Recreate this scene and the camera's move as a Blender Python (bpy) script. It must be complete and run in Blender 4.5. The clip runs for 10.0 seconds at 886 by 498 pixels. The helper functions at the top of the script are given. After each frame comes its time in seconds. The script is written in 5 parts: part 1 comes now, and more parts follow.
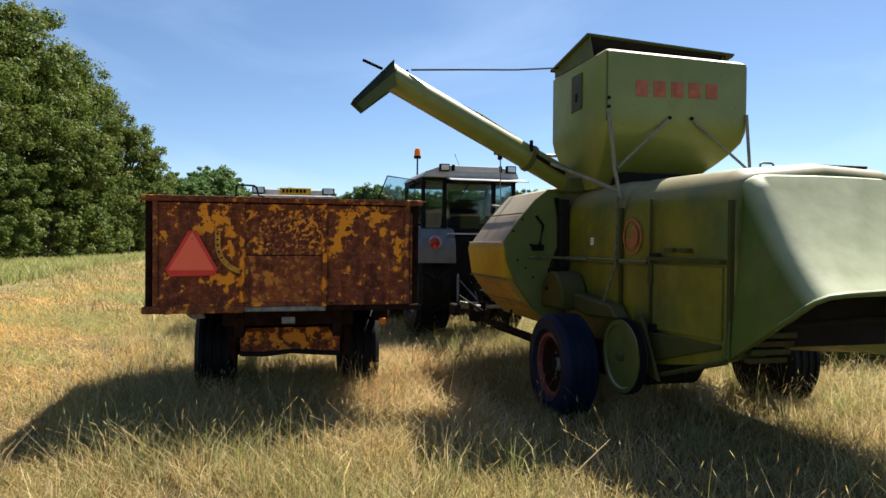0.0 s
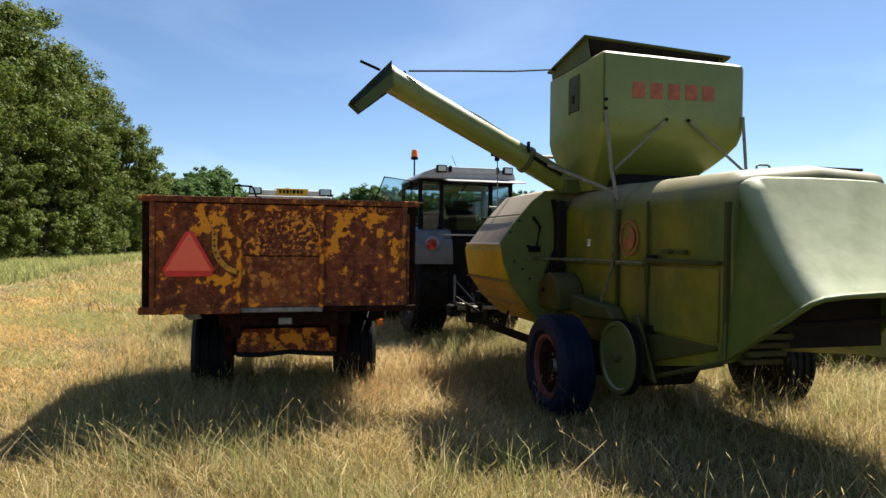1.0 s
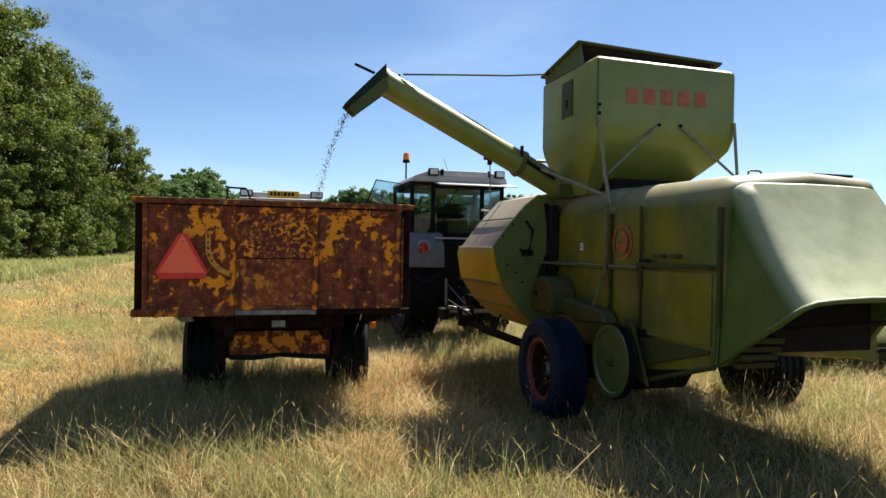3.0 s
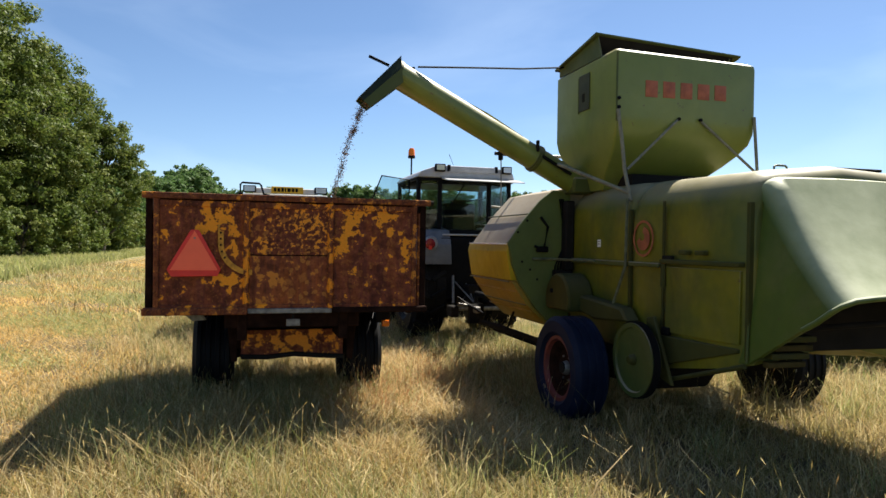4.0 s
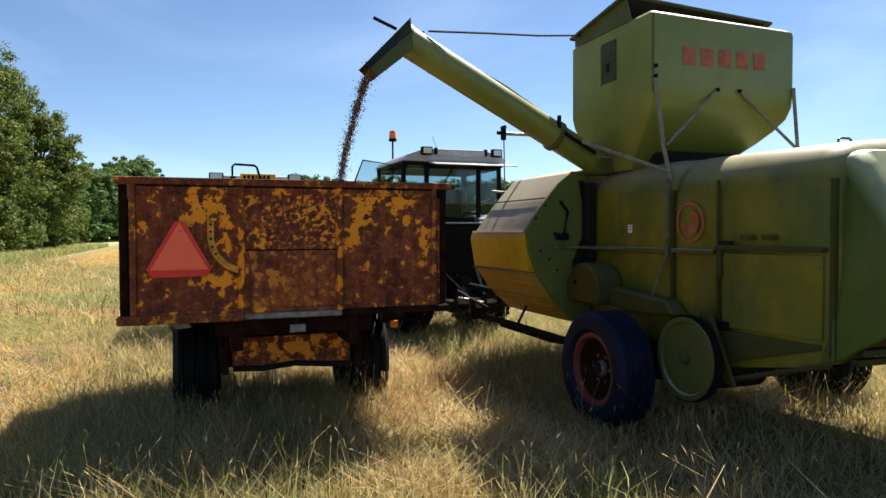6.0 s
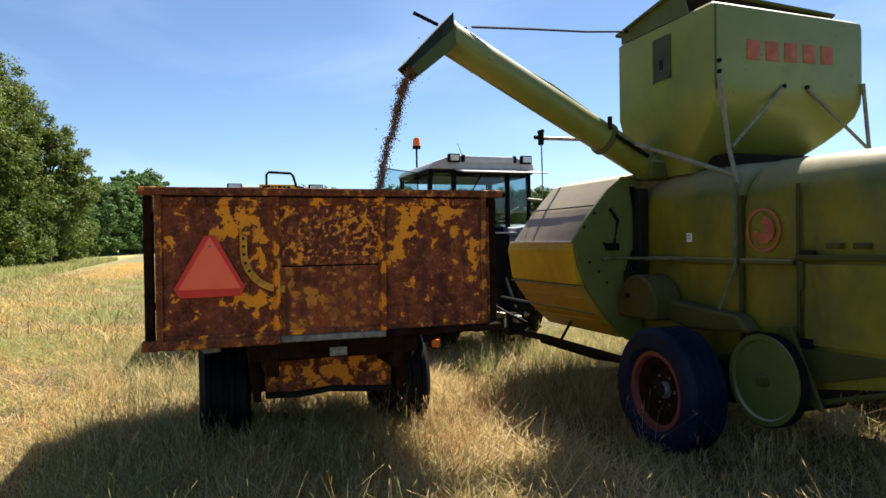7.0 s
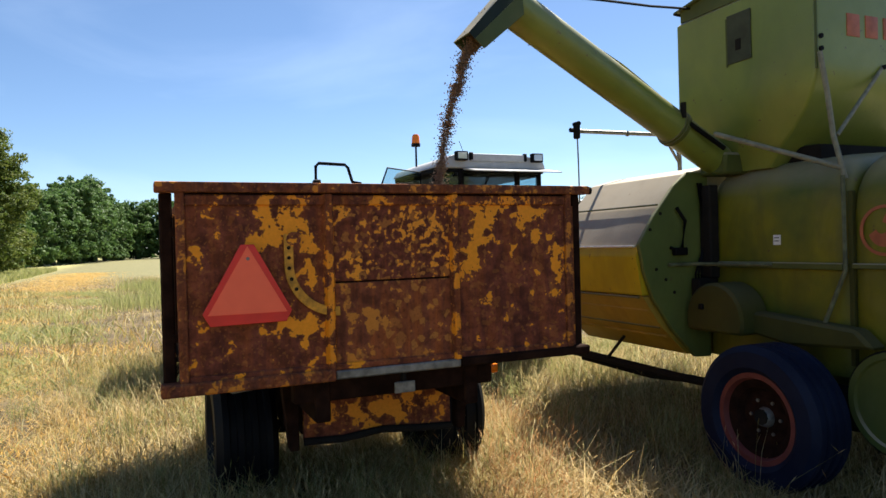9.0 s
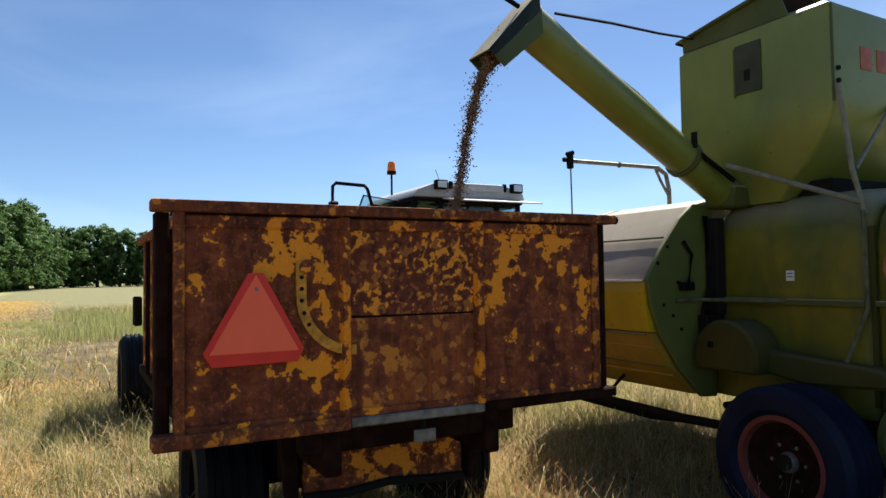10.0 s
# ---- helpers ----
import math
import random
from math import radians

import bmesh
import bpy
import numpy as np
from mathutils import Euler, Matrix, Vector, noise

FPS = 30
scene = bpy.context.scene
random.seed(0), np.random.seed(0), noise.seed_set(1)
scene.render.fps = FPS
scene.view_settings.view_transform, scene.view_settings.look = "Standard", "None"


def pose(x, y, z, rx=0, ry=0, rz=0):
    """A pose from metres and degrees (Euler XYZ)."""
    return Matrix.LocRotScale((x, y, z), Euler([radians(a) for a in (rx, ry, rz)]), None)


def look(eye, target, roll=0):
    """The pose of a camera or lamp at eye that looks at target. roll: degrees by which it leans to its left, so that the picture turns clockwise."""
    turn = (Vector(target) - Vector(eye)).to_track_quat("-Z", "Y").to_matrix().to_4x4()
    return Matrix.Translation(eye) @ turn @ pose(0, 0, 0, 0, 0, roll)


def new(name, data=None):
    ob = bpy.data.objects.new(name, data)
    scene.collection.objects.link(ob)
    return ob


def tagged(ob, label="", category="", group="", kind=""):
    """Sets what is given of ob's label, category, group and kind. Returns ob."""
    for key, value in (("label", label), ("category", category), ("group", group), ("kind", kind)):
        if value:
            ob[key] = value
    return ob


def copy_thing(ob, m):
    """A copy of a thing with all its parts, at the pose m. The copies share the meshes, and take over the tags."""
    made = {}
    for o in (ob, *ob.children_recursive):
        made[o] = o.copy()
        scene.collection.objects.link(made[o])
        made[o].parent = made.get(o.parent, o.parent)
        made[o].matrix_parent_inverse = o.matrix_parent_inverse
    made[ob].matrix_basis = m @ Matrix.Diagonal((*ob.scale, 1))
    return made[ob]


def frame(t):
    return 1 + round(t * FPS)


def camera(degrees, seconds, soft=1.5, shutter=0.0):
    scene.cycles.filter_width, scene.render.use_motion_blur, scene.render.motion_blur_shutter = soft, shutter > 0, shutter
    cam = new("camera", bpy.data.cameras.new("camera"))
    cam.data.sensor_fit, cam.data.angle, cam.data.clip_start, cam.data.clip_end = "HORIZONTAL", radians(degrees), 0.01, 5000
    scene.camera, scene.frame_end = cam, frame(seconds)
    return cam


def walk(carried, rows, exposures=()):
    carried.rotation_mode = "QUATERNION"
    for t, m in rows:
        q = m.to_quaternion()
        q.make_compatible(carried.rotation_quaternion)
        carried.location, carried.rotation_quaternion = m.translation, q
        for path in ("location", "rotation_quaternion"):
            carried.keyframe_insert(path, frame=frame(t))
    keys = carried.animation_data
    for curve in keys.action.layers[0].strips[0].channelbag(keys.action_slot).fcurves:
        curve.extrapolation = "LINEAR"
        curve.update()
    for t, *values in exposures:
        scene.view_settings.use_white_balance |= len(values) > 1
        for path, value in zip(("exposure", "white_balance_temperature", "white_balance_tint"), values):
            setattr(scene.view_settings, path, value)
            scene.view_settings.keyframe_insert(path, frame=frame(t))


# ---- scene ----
cam = camera(65.6, 10.0)
METRES, EYE, TILT, LEAN, TURN = 3.425, 1.5, 0.0, 0.0, 0.0
ROWS = [
    (0.0, 0.0, 0.0, 0.0, 0.01, -0.75, -0.53),
    (0.5, -0.0002, -0.001, 0.0002, -0.12, -0.74, -0.56),
    (1.0, -0.0011, -0.0012, 0.0001, -0.27, -0.66, -0.65),
    (1.5, -0.0022, -0.0015, -0.0002, -0.47, -0.54, -0.77),
    (2.0, -0.0028, -0.0032, -0.0003, -0.68, -0.38, -0.88),
    (2.5, -0.0036, -0.0051, 0.0002, -0.98, -0.33, -1.01),
    (4.0, -0.0754, 0.0374, -0.0015, -1.81, -0.64, -0.91),
    (4.5, -0.1081, 0.1055, -0.0082, -2.38, -0.81, -1.35),
    (5.0, -0.1476, 0.1611, -0.0102, -4.77, -1.22, -0.66),
    (5.5, -0.1950, 0.2087, -0.0070, -6.09, -1.64, -0.02),
    (7.0, -0.3041, 0.3999, 0.0019, -5.51, -0.72, 0.85),
    (7.5, -0.3590, 0.4686, 0.0044, -5.34, -0.33, 1.04),
    (8.0, -0.3835, 0.5442, 0.0055, -6.09, -0.53, 1.06),
    (8.5, -0.4089, 0.6009, -0.0001, -8.11, -0.66, 1.38),
    (9.0, -0.4882, 0.6696, 0.0093, -9.72, -0.39, 1.54),
    (9.5, -0.5321, 0.7361, 0.0087, -10.99, 1.07, 1.14),
    (10.0, -0.5752, 0.7876, 0.0102, -14.12, 2.20, 0.81),
]
EXPOSURES = [(0.0, 1.42, 6120, 8), (5.5, 1.45, 6120, 8), (7.0, 1.55, 6120, 8), (8.0, 1.57, 6120, 8), (8.5, 1.64, 6120, 8), (9.0, 1.56, 6060, 8), (9.5, 1.38, 5950, 8), (10.0, 1.28, 5850, 8)]
walk(cam, [(t, pose(0, 0, EYE, TILT, LEAN, TURN) @ pose(METRES * x, METRES * y, METRES * z, 90 + pitch, roll, yaw)) for t, x, y, z, yaw, pitch, roll in ROWS], EXPOSURES)

# ---- world, sun, exposure ----
SUN_AZ, SUN_EL = 36.0, 53.5
SUN_WAY = Vector((math.sin(radians(SUN_AZ)) * math.cos(radians(SUN_EL)), math.cos(radians(SUN_AZ)) * math.cos(radians(SUN_EL)), math.sin(radians(SUN_EL))))
world = bpy.data.worlds.new("sky")
scene.world = world
world.use_nodes = True
wn = world.node_tree.nodes
sky = wn.new("ShaderNodeTexSky")
sky.sky_type, sky.sun_disc = "NISHITA", False
sky.sun_elevation, sky.sun_rotation = radians(SUN_EL), radians(SUN_AZ)
sky.air_density, sky.dust_density, sky.ozone_density = 0.78, 0.2, 2.6
wl = world.node_tree.links
sky_co, sky_map, wisps = wn.new("ShaderNodeTexCoord"), wn.new("ShaderNodeMapping"), wn.new("ShaderNodeTexNoise")
sky_map.inputs["Scale"].default_value = (2.2, 5.0, 7.0)
sky_map.inputs["Rotation"].default_value = (0.2, 0.5, 0.7)
wisps.inputs["Scale"].default_value, wisps.inputs["Detail"].default_value, wisps.inputs["Distortion"].default_value = 0.9, 7.0, 0.7
thin_cloud, veil = wn.new("ShaderNodeMapRange"), wn.new("ShaderNodeMix")
thin_cloud.inputs["From Min"].default_value, thin_cloud.inputs["From Max"].default_value, thin_cloud.inputs["To Max"].default_value = 0.45, 0.85, 0.13
veil.data_type = "RGBA"
veil.inputs[7].default_value = (13.5, 14.5, 15.5, 1)
wl.new(sky_co.outputs["Generated"], sky_map.inputs[0])
wl.new(sky_map.outputs[0], wisps.inputs["Vector"])
wl.new(wisps.outputs[0], thin_cloud.inputs[0])
wl.new(thin_cloud.outputs[0], veil.inputs[0])
wl.new(sky.outputs[0], veil.inputs[6])
wl.new(veil.outputs[2], wn["Background"].inputs[0])
wn["Background"].inputs[1].default_value = 0.05
sun_data = bpy.data.lights.new("sun", "SUN")
sun_data.energy, sun_data.angle, sun_data.color = 5.0, radians(0.53), (1.0, 0.89, 0.73)
sun = new("sun", sun_data)
sun.matrix_world = look(SUN_WAY * 60, (0, 0, 0))


# ---- materials ----
def mat_base(name, rough=0.6, metal=0.0):
    m = bpy.data.materials.new(name)
    m.use_nodes = True
    b = m.node_tree.nodes["Principled BSDF"]
    b.inputs["Roughness"].default_value, b.inputs["Metallic"].default_value = rough, metal
    return m, m.node_tree.nodes, m.node_tree.links, b


def coords(n, l, scale=(1, 1, 1), world_space=False):
    c = n.new("ShaderNodeTexCoord")
    mp = n.new("ShaderNodeMapping")
    mp.inputs["Scale"].default_value = scale
    if world_space:
        g = n.new("ShaderNodeNewGeometry")
        l.new(g.outputs["Position"], mp.inputs[0])
    else:
        l.new(c.outputs["Object"], mp.inputs[0])
    return mp.outputs[0]


def tex(n, l, vec, scale, detail=5.0, rough=0.55, distort=0.0):
    t = n.new("ShaderNodeTexNoise")
    t.inputs["Scale"].default_value, t.inputs["Detail"].default_value = scale, detail
    t.inputs["Roughness"].default_value, t.inputs["Distortion"].default_value = rough, distort
    l.new(vec, t.inputs["Vector"])
    return t.outputs["Fac"]


def ramp(n, l, fac, stops):
    r = n.new("ShaderNodeValToRGB")
    while len(r.color_ramp.elements) < len(stops):
        r.color_ramp.elements.new(0.5)
    for e, (p, c) in zip(r.color_ramp.elements, stops):
        e.position, e.color = p, (*c, 1) if len(c) == 3 else c
    l.new(fac, r.inputs[0])
    return r.outputs[0]


def mix(n, l, fac, a, b, mode="MIX"):
    x = n.new("ShaderNodeMix")
    x.data_type, x.blend_type = "RGBA", mode
    for k, v in ((0, fac), (6, a), (7, b)):
        if isinstance(v, (int, float)):
            x.inputs[k].default_value = v
        elif isinstance(v, tuple):
            x.inputs[k].default_value = (*v, 1)
        else:
            l.new(v, x.inputs[k])
    return x.outputs[2]


def math_node(n, l, op, a, b):
    x = n.new("ShaderNodeMath")
    x.operation = op
    for k, v in ((0, a), (1, b)):
        if isinstance(v, (int, float)):
            x.inputs[k].default_value = v
        else:
            l.new(v, x.inputs[k])
    return x.outputs[0]


def bump(n, l, b, height, strength=0.3, distance=0.01):
    k = n.new("ShaderNodeBump")
    k.inputs["Strength"].default_value, k.inputs["Distance"].default_value = strength, distance
    l.new(height, k.inputs["Height"])
    l.new(k.outputs[0], b.inputs["Normal"])


def simple(name, colour, rough=0.6, metal=0.0, vary=0.25, scale=8.0, relief=0.15):
    """A plain surface with grime at two scales."""
    m, n, l, b = mat_base(name, rough, metal)
    b.inputs["Specular IOR Level"].default_value = 0.06 if max(colour) < 0.1 else 0.4
    v = coords(n, l)
    f1, f2 = tex(n, l, v, scale), tex(n, l, v, scale * 9, 3)
    dark = tuple(c * (1 - vary) for c in colour)
    lite = tuple(min(1, c * (1 + vary * 0.6)) for c in colour)
    c = mix(n, l, ramp(n, l, f1, [(0.35, (0, 0, 0)), (0.68, (1, 1, 1))]), dark, lite)
    c = mix(n, l, math_node(n, l, "MULTIPLY", f2, 0.35), c, dark)
    l.new(c, b.inputs["Base Color"])
    bump(n, l, b, f2, relief, 0.004)
    return m


def rusty(name, patches=(), flake=0.80, spots=0.0, spot_size=20.0, paint=(1.0, 0.33, 0.010), rust=(0.128, 0.036, 0.020), warm=0.3, grain=15.0):
    """Old yellow paint on rusted steel. patches: (u, z, half width, half height, weight) where paint has held;
    flake: how high a patch must rise to keep its paint; spots: how strong the round tan rust blisters are."""
    m, n, l, b = mat_base(name, 0.8)
    b.inputs["Specular IOR Level"].default_value = 0.22
    v = coords(n, l)
    warp = n.new("ShaderNodeTexNoise")
    warp.inputs["Scale"].default_value, warp.inputs["Detail"].default_value = 14.0, 4.0
    l.new(v, warp.inputs["Vector"])
    off = n.new("ShaderNodeVectorMath")
    off.operation = "MULTIPLY_ADD"
    l.new(warp.outputs["Color"], off.inputs[0])
    off.inputs[1].default_value, off.inputs[2].default_value = (0.11, 0.11, 0.11), (-0.055, -0.055, -0.055)
    add = n.new("ShaderNodeVectorMath")
    l.new(v, add.inputs[0])
    l.new(off.outputs[0], add.inputs[1])
    w = add.outputs[0]
    mid, fine, big = tex(n, l, v, grain, 3, 0.5), tex(n, l, v, 52, 4, 0.65), tex(n, l, v, 3.2, 3)
    s = math_node(n, l, "ADD", math_node(n, l, "MULTIPLY", mid, 1.08), math_node(n, l, "MULTIPLY", fine, 0.22))
    s = math_node(n, l, "ADD", s, math_node(n, l, "MULTIPLY", math_node(n, l, "SUBTRACT", big, 0.5), 0.25))
    for u, z, hu, hz, k in patches:
        mp, g = n.new("ShaderNodeMapping"), n.new("ShaderNodeTexGradient")
        mp.vector_type, g.gradient_type = "TEXTURE", "SPHERICAL"
        mp.inputs["Location"].default_value, mp.inputs["Scale"].default_value = (u, -1.3, z), (hu * 1.3, 30.0, hz * 1.3)
        l.new(w, mp.inputs[0])
        l.new(mp.outputs[0], g.inputs[0])
        s = math_node(n, l, "ADD", s, math_node(n, l, "MULTIPLY", ramp(n, l, g.outputs["Fac"], [(0.0, (0, 0, 0)), (0.8, (1, 1, 1))]), 0.27 * k))
    pit = n.new("ShaderNodeTexVoronoi")
    pit.inputs["Scale"].default_value = 34.0
    l.new(w, pit.inputs["Vector"])
    pits = ramp(n, l, pit.outputs["Distance"], [(0.20, (1, 1, 1)), (0.32, (0, 0, 0))])
    s = math_node(n, l, "SUBTRACT", s, math_node(n, l, "MULTIPLY", pits, 0.075))
    mask = ramp(n, l, s, [(flake, (0, 0, 0)), (flake + 0.012, (1, 1, 1))])
    edge = ramp(n, l, s, [(flake - 0.045, (0, 0, 0)), (flake - 0.008, (1, 1, 1))])
    run = tex(n, l, coords(n, l, (9, 9, 1.1)), 2.0, 4, 0.6)
    c = mix(n, l, ramp(n, l, mid, [(0.36, (0, 0, 0)), (0.64, (1, 1, 1))]), tuple(x * 0.62 for x in rust), tuple(x * 1.55 for x in rust))
    c = mix(n, l, math_node(n, l, "MULTIPLY", ramp(n, l, run, [(0.42, (0, 0, 0)), (0.68, (1, 1, 1))]), warm), c, (0.44, 0.115, 0.02))
    if spots > 0:
        for k, (sc, col) in enumerate(((spot_size, (0.42, 0.155, 0.034)), (spot_size * 1.9, (0.52, 0.21, 0.04)))):
            vo = n.new("ShaderNodeTexVoronoi")
            vo.inputs["Scale"].default_value = sc
            l.new(w, vo.inputs["Vector"])
            sep = n.new("ShaderNodeSeparateColor")
            l.new(vo.outputs["Color"], sep.inputs[0])
            disc = ramp(n, l, vo.outputs["Distance"], [(0.30, (1, 1, 1)), (0.37, (0, 0, 0))])
            disc = math_node(n, l, "MULTIPLY", disc, ramp(n, l, sep.outputs[0], [(0.35, (0, 0, 0)), (0.6, (1, 1, 1))]))
            disc = math_node(n, l, "MULTIPLY", disc, math_node(n, l, "ADD", math_node(n, l, "MULTIPLY", fine, 0.9), 0.45))
            c = mix(n, l, math_node(n, l, "MULTIPLY", disc, spots), c, col)
    c = mix(n, l, math_node(n, l, "MULTIPLY", edge, 0.4), c, (0.27, 0.105, 0.024))
    c = mix(n, l, math_node(n, l, "MULTIPLY", ramp(n, l, fine, [(0.52, (0, 0, 0)), (0.62, (1, 1, 1))]), 0.45), c, tuple(x * 0.45 for x in rust))
    pcol = mix(n, l, fine, tuple(x * 0.62 for x in paint), tuple(min(1.0, x * 1.1) for x in paint))
    l.new(mix(n, l, mask, c, pcol), b.inputs["Base Color"])
    l.new(ramp(n, l, mask, [(0, (0.92, 0.92, 0.92)), (1, (0.5, 0.5, 0.5))]), b.inputs["Roughness"])
    bump(n, l, b, math_node(n, l, "ADD", mask, math_node(n, l, "MULTIPLY", fine, 0.7)), 0.4, 0.004)
    return m


def faded_paint(name, colour, alt, dust=0.6, rough=0.42, gloss=0.3, grime=0.5, chaff_or_sun=(0.37, 0.30, 0.215)):
    """Sun-bleached machine paint with blotches, run-down grime, scuffs, and straw dust on what faces up; on the hood
    that tone also holds painted sunlight.
    """
    m, n, l, b = mat_base(name, rough)
    b.inputs["Specular IOR Level"].default_value = gloss
    v = coords(n, l)
    big, mid, fine = tex(n, l, v, 1.3, 4), tex(n, l, v, 5, 6, 0.6), tex(n, l, v, 45, 4)
    c = mix(n, l, ramp(n, l, big, [(0.40, (0, 0, 0)), (0.58, (1, 1, 1))]), colour, alt)
    c = mix(n, l, math_node(n, l, "MULTIPLY", mid, 0.5), c, tuple(x * 0.55 for x in colour))
    run = tex(n, l, coords(n, l, (1.6, 1.6, 0.6)), 1.7, 6, 0.62, 0.5)
    runs = ramp(n, l, run, [(0.46, (0, 0, 0)), (0.70, (1, 1, 1))])
    c = mix(n, l, math_node(n, l, "MULTIPLY", runs, grime), c, tuple(0.35 * x + y for x, y in zip(colour, (0.012, 0.010, 0.006))))
    haze = ramp(n, l, tex(n, l, v, 2.4, 6, 0.65, 0.4), [(0.5, (0, 0, 0)), (0.72, (1, 1, 1))])
    c = mix(n, l, math_node(n, l, "MULTIPLY", haze, 0.18 * dust), c, (0.20, 0.17, 0.11))
    chips = ramp(n, l, tex(n, l, v, 16, 6, 0.65), [(0.665, (0, 0, 0)), (0.69, (1, 1, 1))])
    c = mix(n, l, math_node(n, l, "MULTIPLY", chips, 0.7), c, (0.09, 0.05, 0.03))
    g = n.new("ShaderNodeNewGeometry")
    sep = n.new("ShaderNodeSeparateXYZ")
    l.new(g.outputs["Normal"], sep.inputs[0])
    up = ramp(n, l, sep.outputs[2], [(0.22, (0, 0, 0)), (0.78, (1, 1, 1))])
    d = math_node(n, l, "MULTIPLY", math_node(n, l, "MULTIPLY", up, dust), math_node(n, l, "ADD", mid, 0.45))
    c = mix(n, l, d, c, chaff_or_sun)
    l.new(c, b.inputs["Base Color"])
    l.new(math_node(n, l, "ADD", math_node(n, l, "MULTIPLY", mid, 0.35), rough - 0.12), b.inputs["Roughness"])
    bump(n, l, b, math_node(n, l, "ADD", fine, math_node(n, l, "MULTIPLY", big, 5.0)), 0.09, 0.007)
    return m


def blades_mat(name, stops, green, trans=0.5, patch=0.22):
    m, n, l, b = mat_base(name, 0.65)
    g = n.new("ShaderNodeNewGeometry")
    v = coords(n, l, (1, 1, 0), True)
    p = tex(n, l, v, patch, 3)
    p2 = tex(n, l, v, patch * 6, 2)
    s = math_node(n, l, "ADD", math_node(n, l, "MULTIPLY", p, 0.7), math_node(n, l, "MULTIPLY", p2, 0.3))
    c = ramp(n, l, g.outputs["Random Per Island"], stops)
    k = ramp(n, l, s, [(0.47, (0, 0, 0)), (0.60, (1, 1, 1))])
    k2 = math_node(n, l, "MULTIPLY", k, 0.4)
    c = mix(n, l, k2, c, green)
    l.new(c, b.inputs["Base Color"])
    tr = n.new("ShaderNodeBsdfTranslucent")
    l.new(c, tr.inputs[0])
    sh = n.new("ShaderNodeMixShader")
    sh.inputs[0].default_value = trans
    l.new(b.outputs[0], sh.inputs[1])
    l.new(tr.outputs[0], sh.inputs[2])
    l.new(sh.outputs[0], n["Material Output"].inputs[0])
    return m


def leaf_mat(name, stops, trans=0.4):
    m, n, l, b = mat_base(name, 0.6)
    b.inputs["Specular IOR Level"].default_value = 0.2
    g = n.new("ShaderNodeNewGeometry")
    v = coords(n, l, (1, 1, 1), True)
    bough = ramp(n, l, tex(n, l, v, 0.8, 2), [(0.35, (0, 0, 0)), (0.65, (1, 1, 1))])
    k = math_node(n, l, "ADD", math_node(n, l, "MULTIPLY", g.outputs["Random Per Island"], 0.45), math_node(n, l, "MULTIPLY", bough, 0.55))
    c = ramp(n, l, k, stops)
    c = mix(n, l, math_node(n, l, "MULTIPLY", tex(n, l, v, 0.35, 3), 0.7), c, tuple(x * 0.5 for x in stops[0][1]))
    l.new(c, b.inputs["Base Color"])
    tr = n.new("ShaderNodeBsdfTranslucent")
    l.new(c, tr.inputs[0])
    sh = n.new("ShaderNodeMixShader")
    sh.inputs[0].default_value = trans
    l.new(b.outputs[0], sh.inputs[1])
    l.new(tr.outputs[0], sh.inputs[2])
    l.new(sh.outputs[0], n["Material Output"].inputs[0])
    return m


def ground_mat():
    m, n, l, b = mat_base("field_soil", 0.95)
    v = coords(n, l, (1, 1, 1), True)
    big, mid, fine = tex(n, l, v, 0.12, 4), tex(n, l, v, 1.4, 6), tex(n, l, v, 22, 5, 0.7)
    c = ramp(n, l, mid, [(0.3, (0.035, 0.025, 0.012)), (0.5, (0.10, 0.068, 0.028)), (0.7, (0.30, 0.21, 0.08))])
    c = mix(n, l, ramp(n, l, fine, [(0.35, (0, 0, 0)), (0.7, (1, 1, 1))]), mix(n, l, 0.6, c, (0.10, 0.07, 0.03)), c)
    c = mix(n, l, ramp(n, l, big, [(0.5, (0, 0, 0)), (0.7, (0.4, 0.4, 0.4))]), c, (0.15, 0.14, 0.05))
    # further out the stubble closes to an even pale dry green
    far_y = n.new("ShaderNodeSeparateXYZ")
    l.new(v, far_y.inputs[0])
    out = math_node(n, l, "MULTIPLY", math_node(n, l, "SUBTRACT", far_y.outputs[1], 34.0), 0.05)
    c = mix(n, l, math_node(n, l, "MULTIPLY", ramp(n, l, out, [(0.0, (0, 0, 0)), (1.0, (1, 1, 1))]), 0.8), c, mix(n, l, mid, (0.11, 0.12, 0.045), (0.225, 0.20, 0.085)))
    # green verge beside the wood: west of a line that runs along the tree row
    sep = n.new("ShaderNodeSeparateXYZ")
    l.new(v, sep.inputs[0])
    e = math_node(n, l, "ADD", sep.outputs[0], math_node(n, l, "MULTIPLY", sep.outputs[1], 0.26))
    e = math_node(n, l, "ADD", e, math_node(n, l, "MULTIPLY", math_node(n, l, "SUBTRACT", mid, 0.5), 5.0))
    e = math_node(n, l, "ADD", math_node(n, l, "MULTIPLY", e, -0.4), -2.9)
    verge = ramp(n, l, e, [(0.0, (0, 0, 0)), (1.0, (1, 1, 1))])
    c = mix(n, l, verge, c, mix(n, l, fine, (0.20, 0.20, 0.065), (0.42, 0.37, 0.15)))
    l.new(c, b.inputs["Base Color"])
    bump(n, l, b, math_node(n, l, "ADD", fine, math_node(n, l, "MULTIPLY", mid, 2)), 0.8, 0.05)
    return m


def glass_mat(name, tint):
    m, n, l, b = mat_base(name, 0.02)
    b.inputs["Base Color"].default_value = (*tint, 1)
    b.inputs["Transmission Weight"].default_value, b.inputs["IOR"].default_value = 1.0, 1.45
    return m


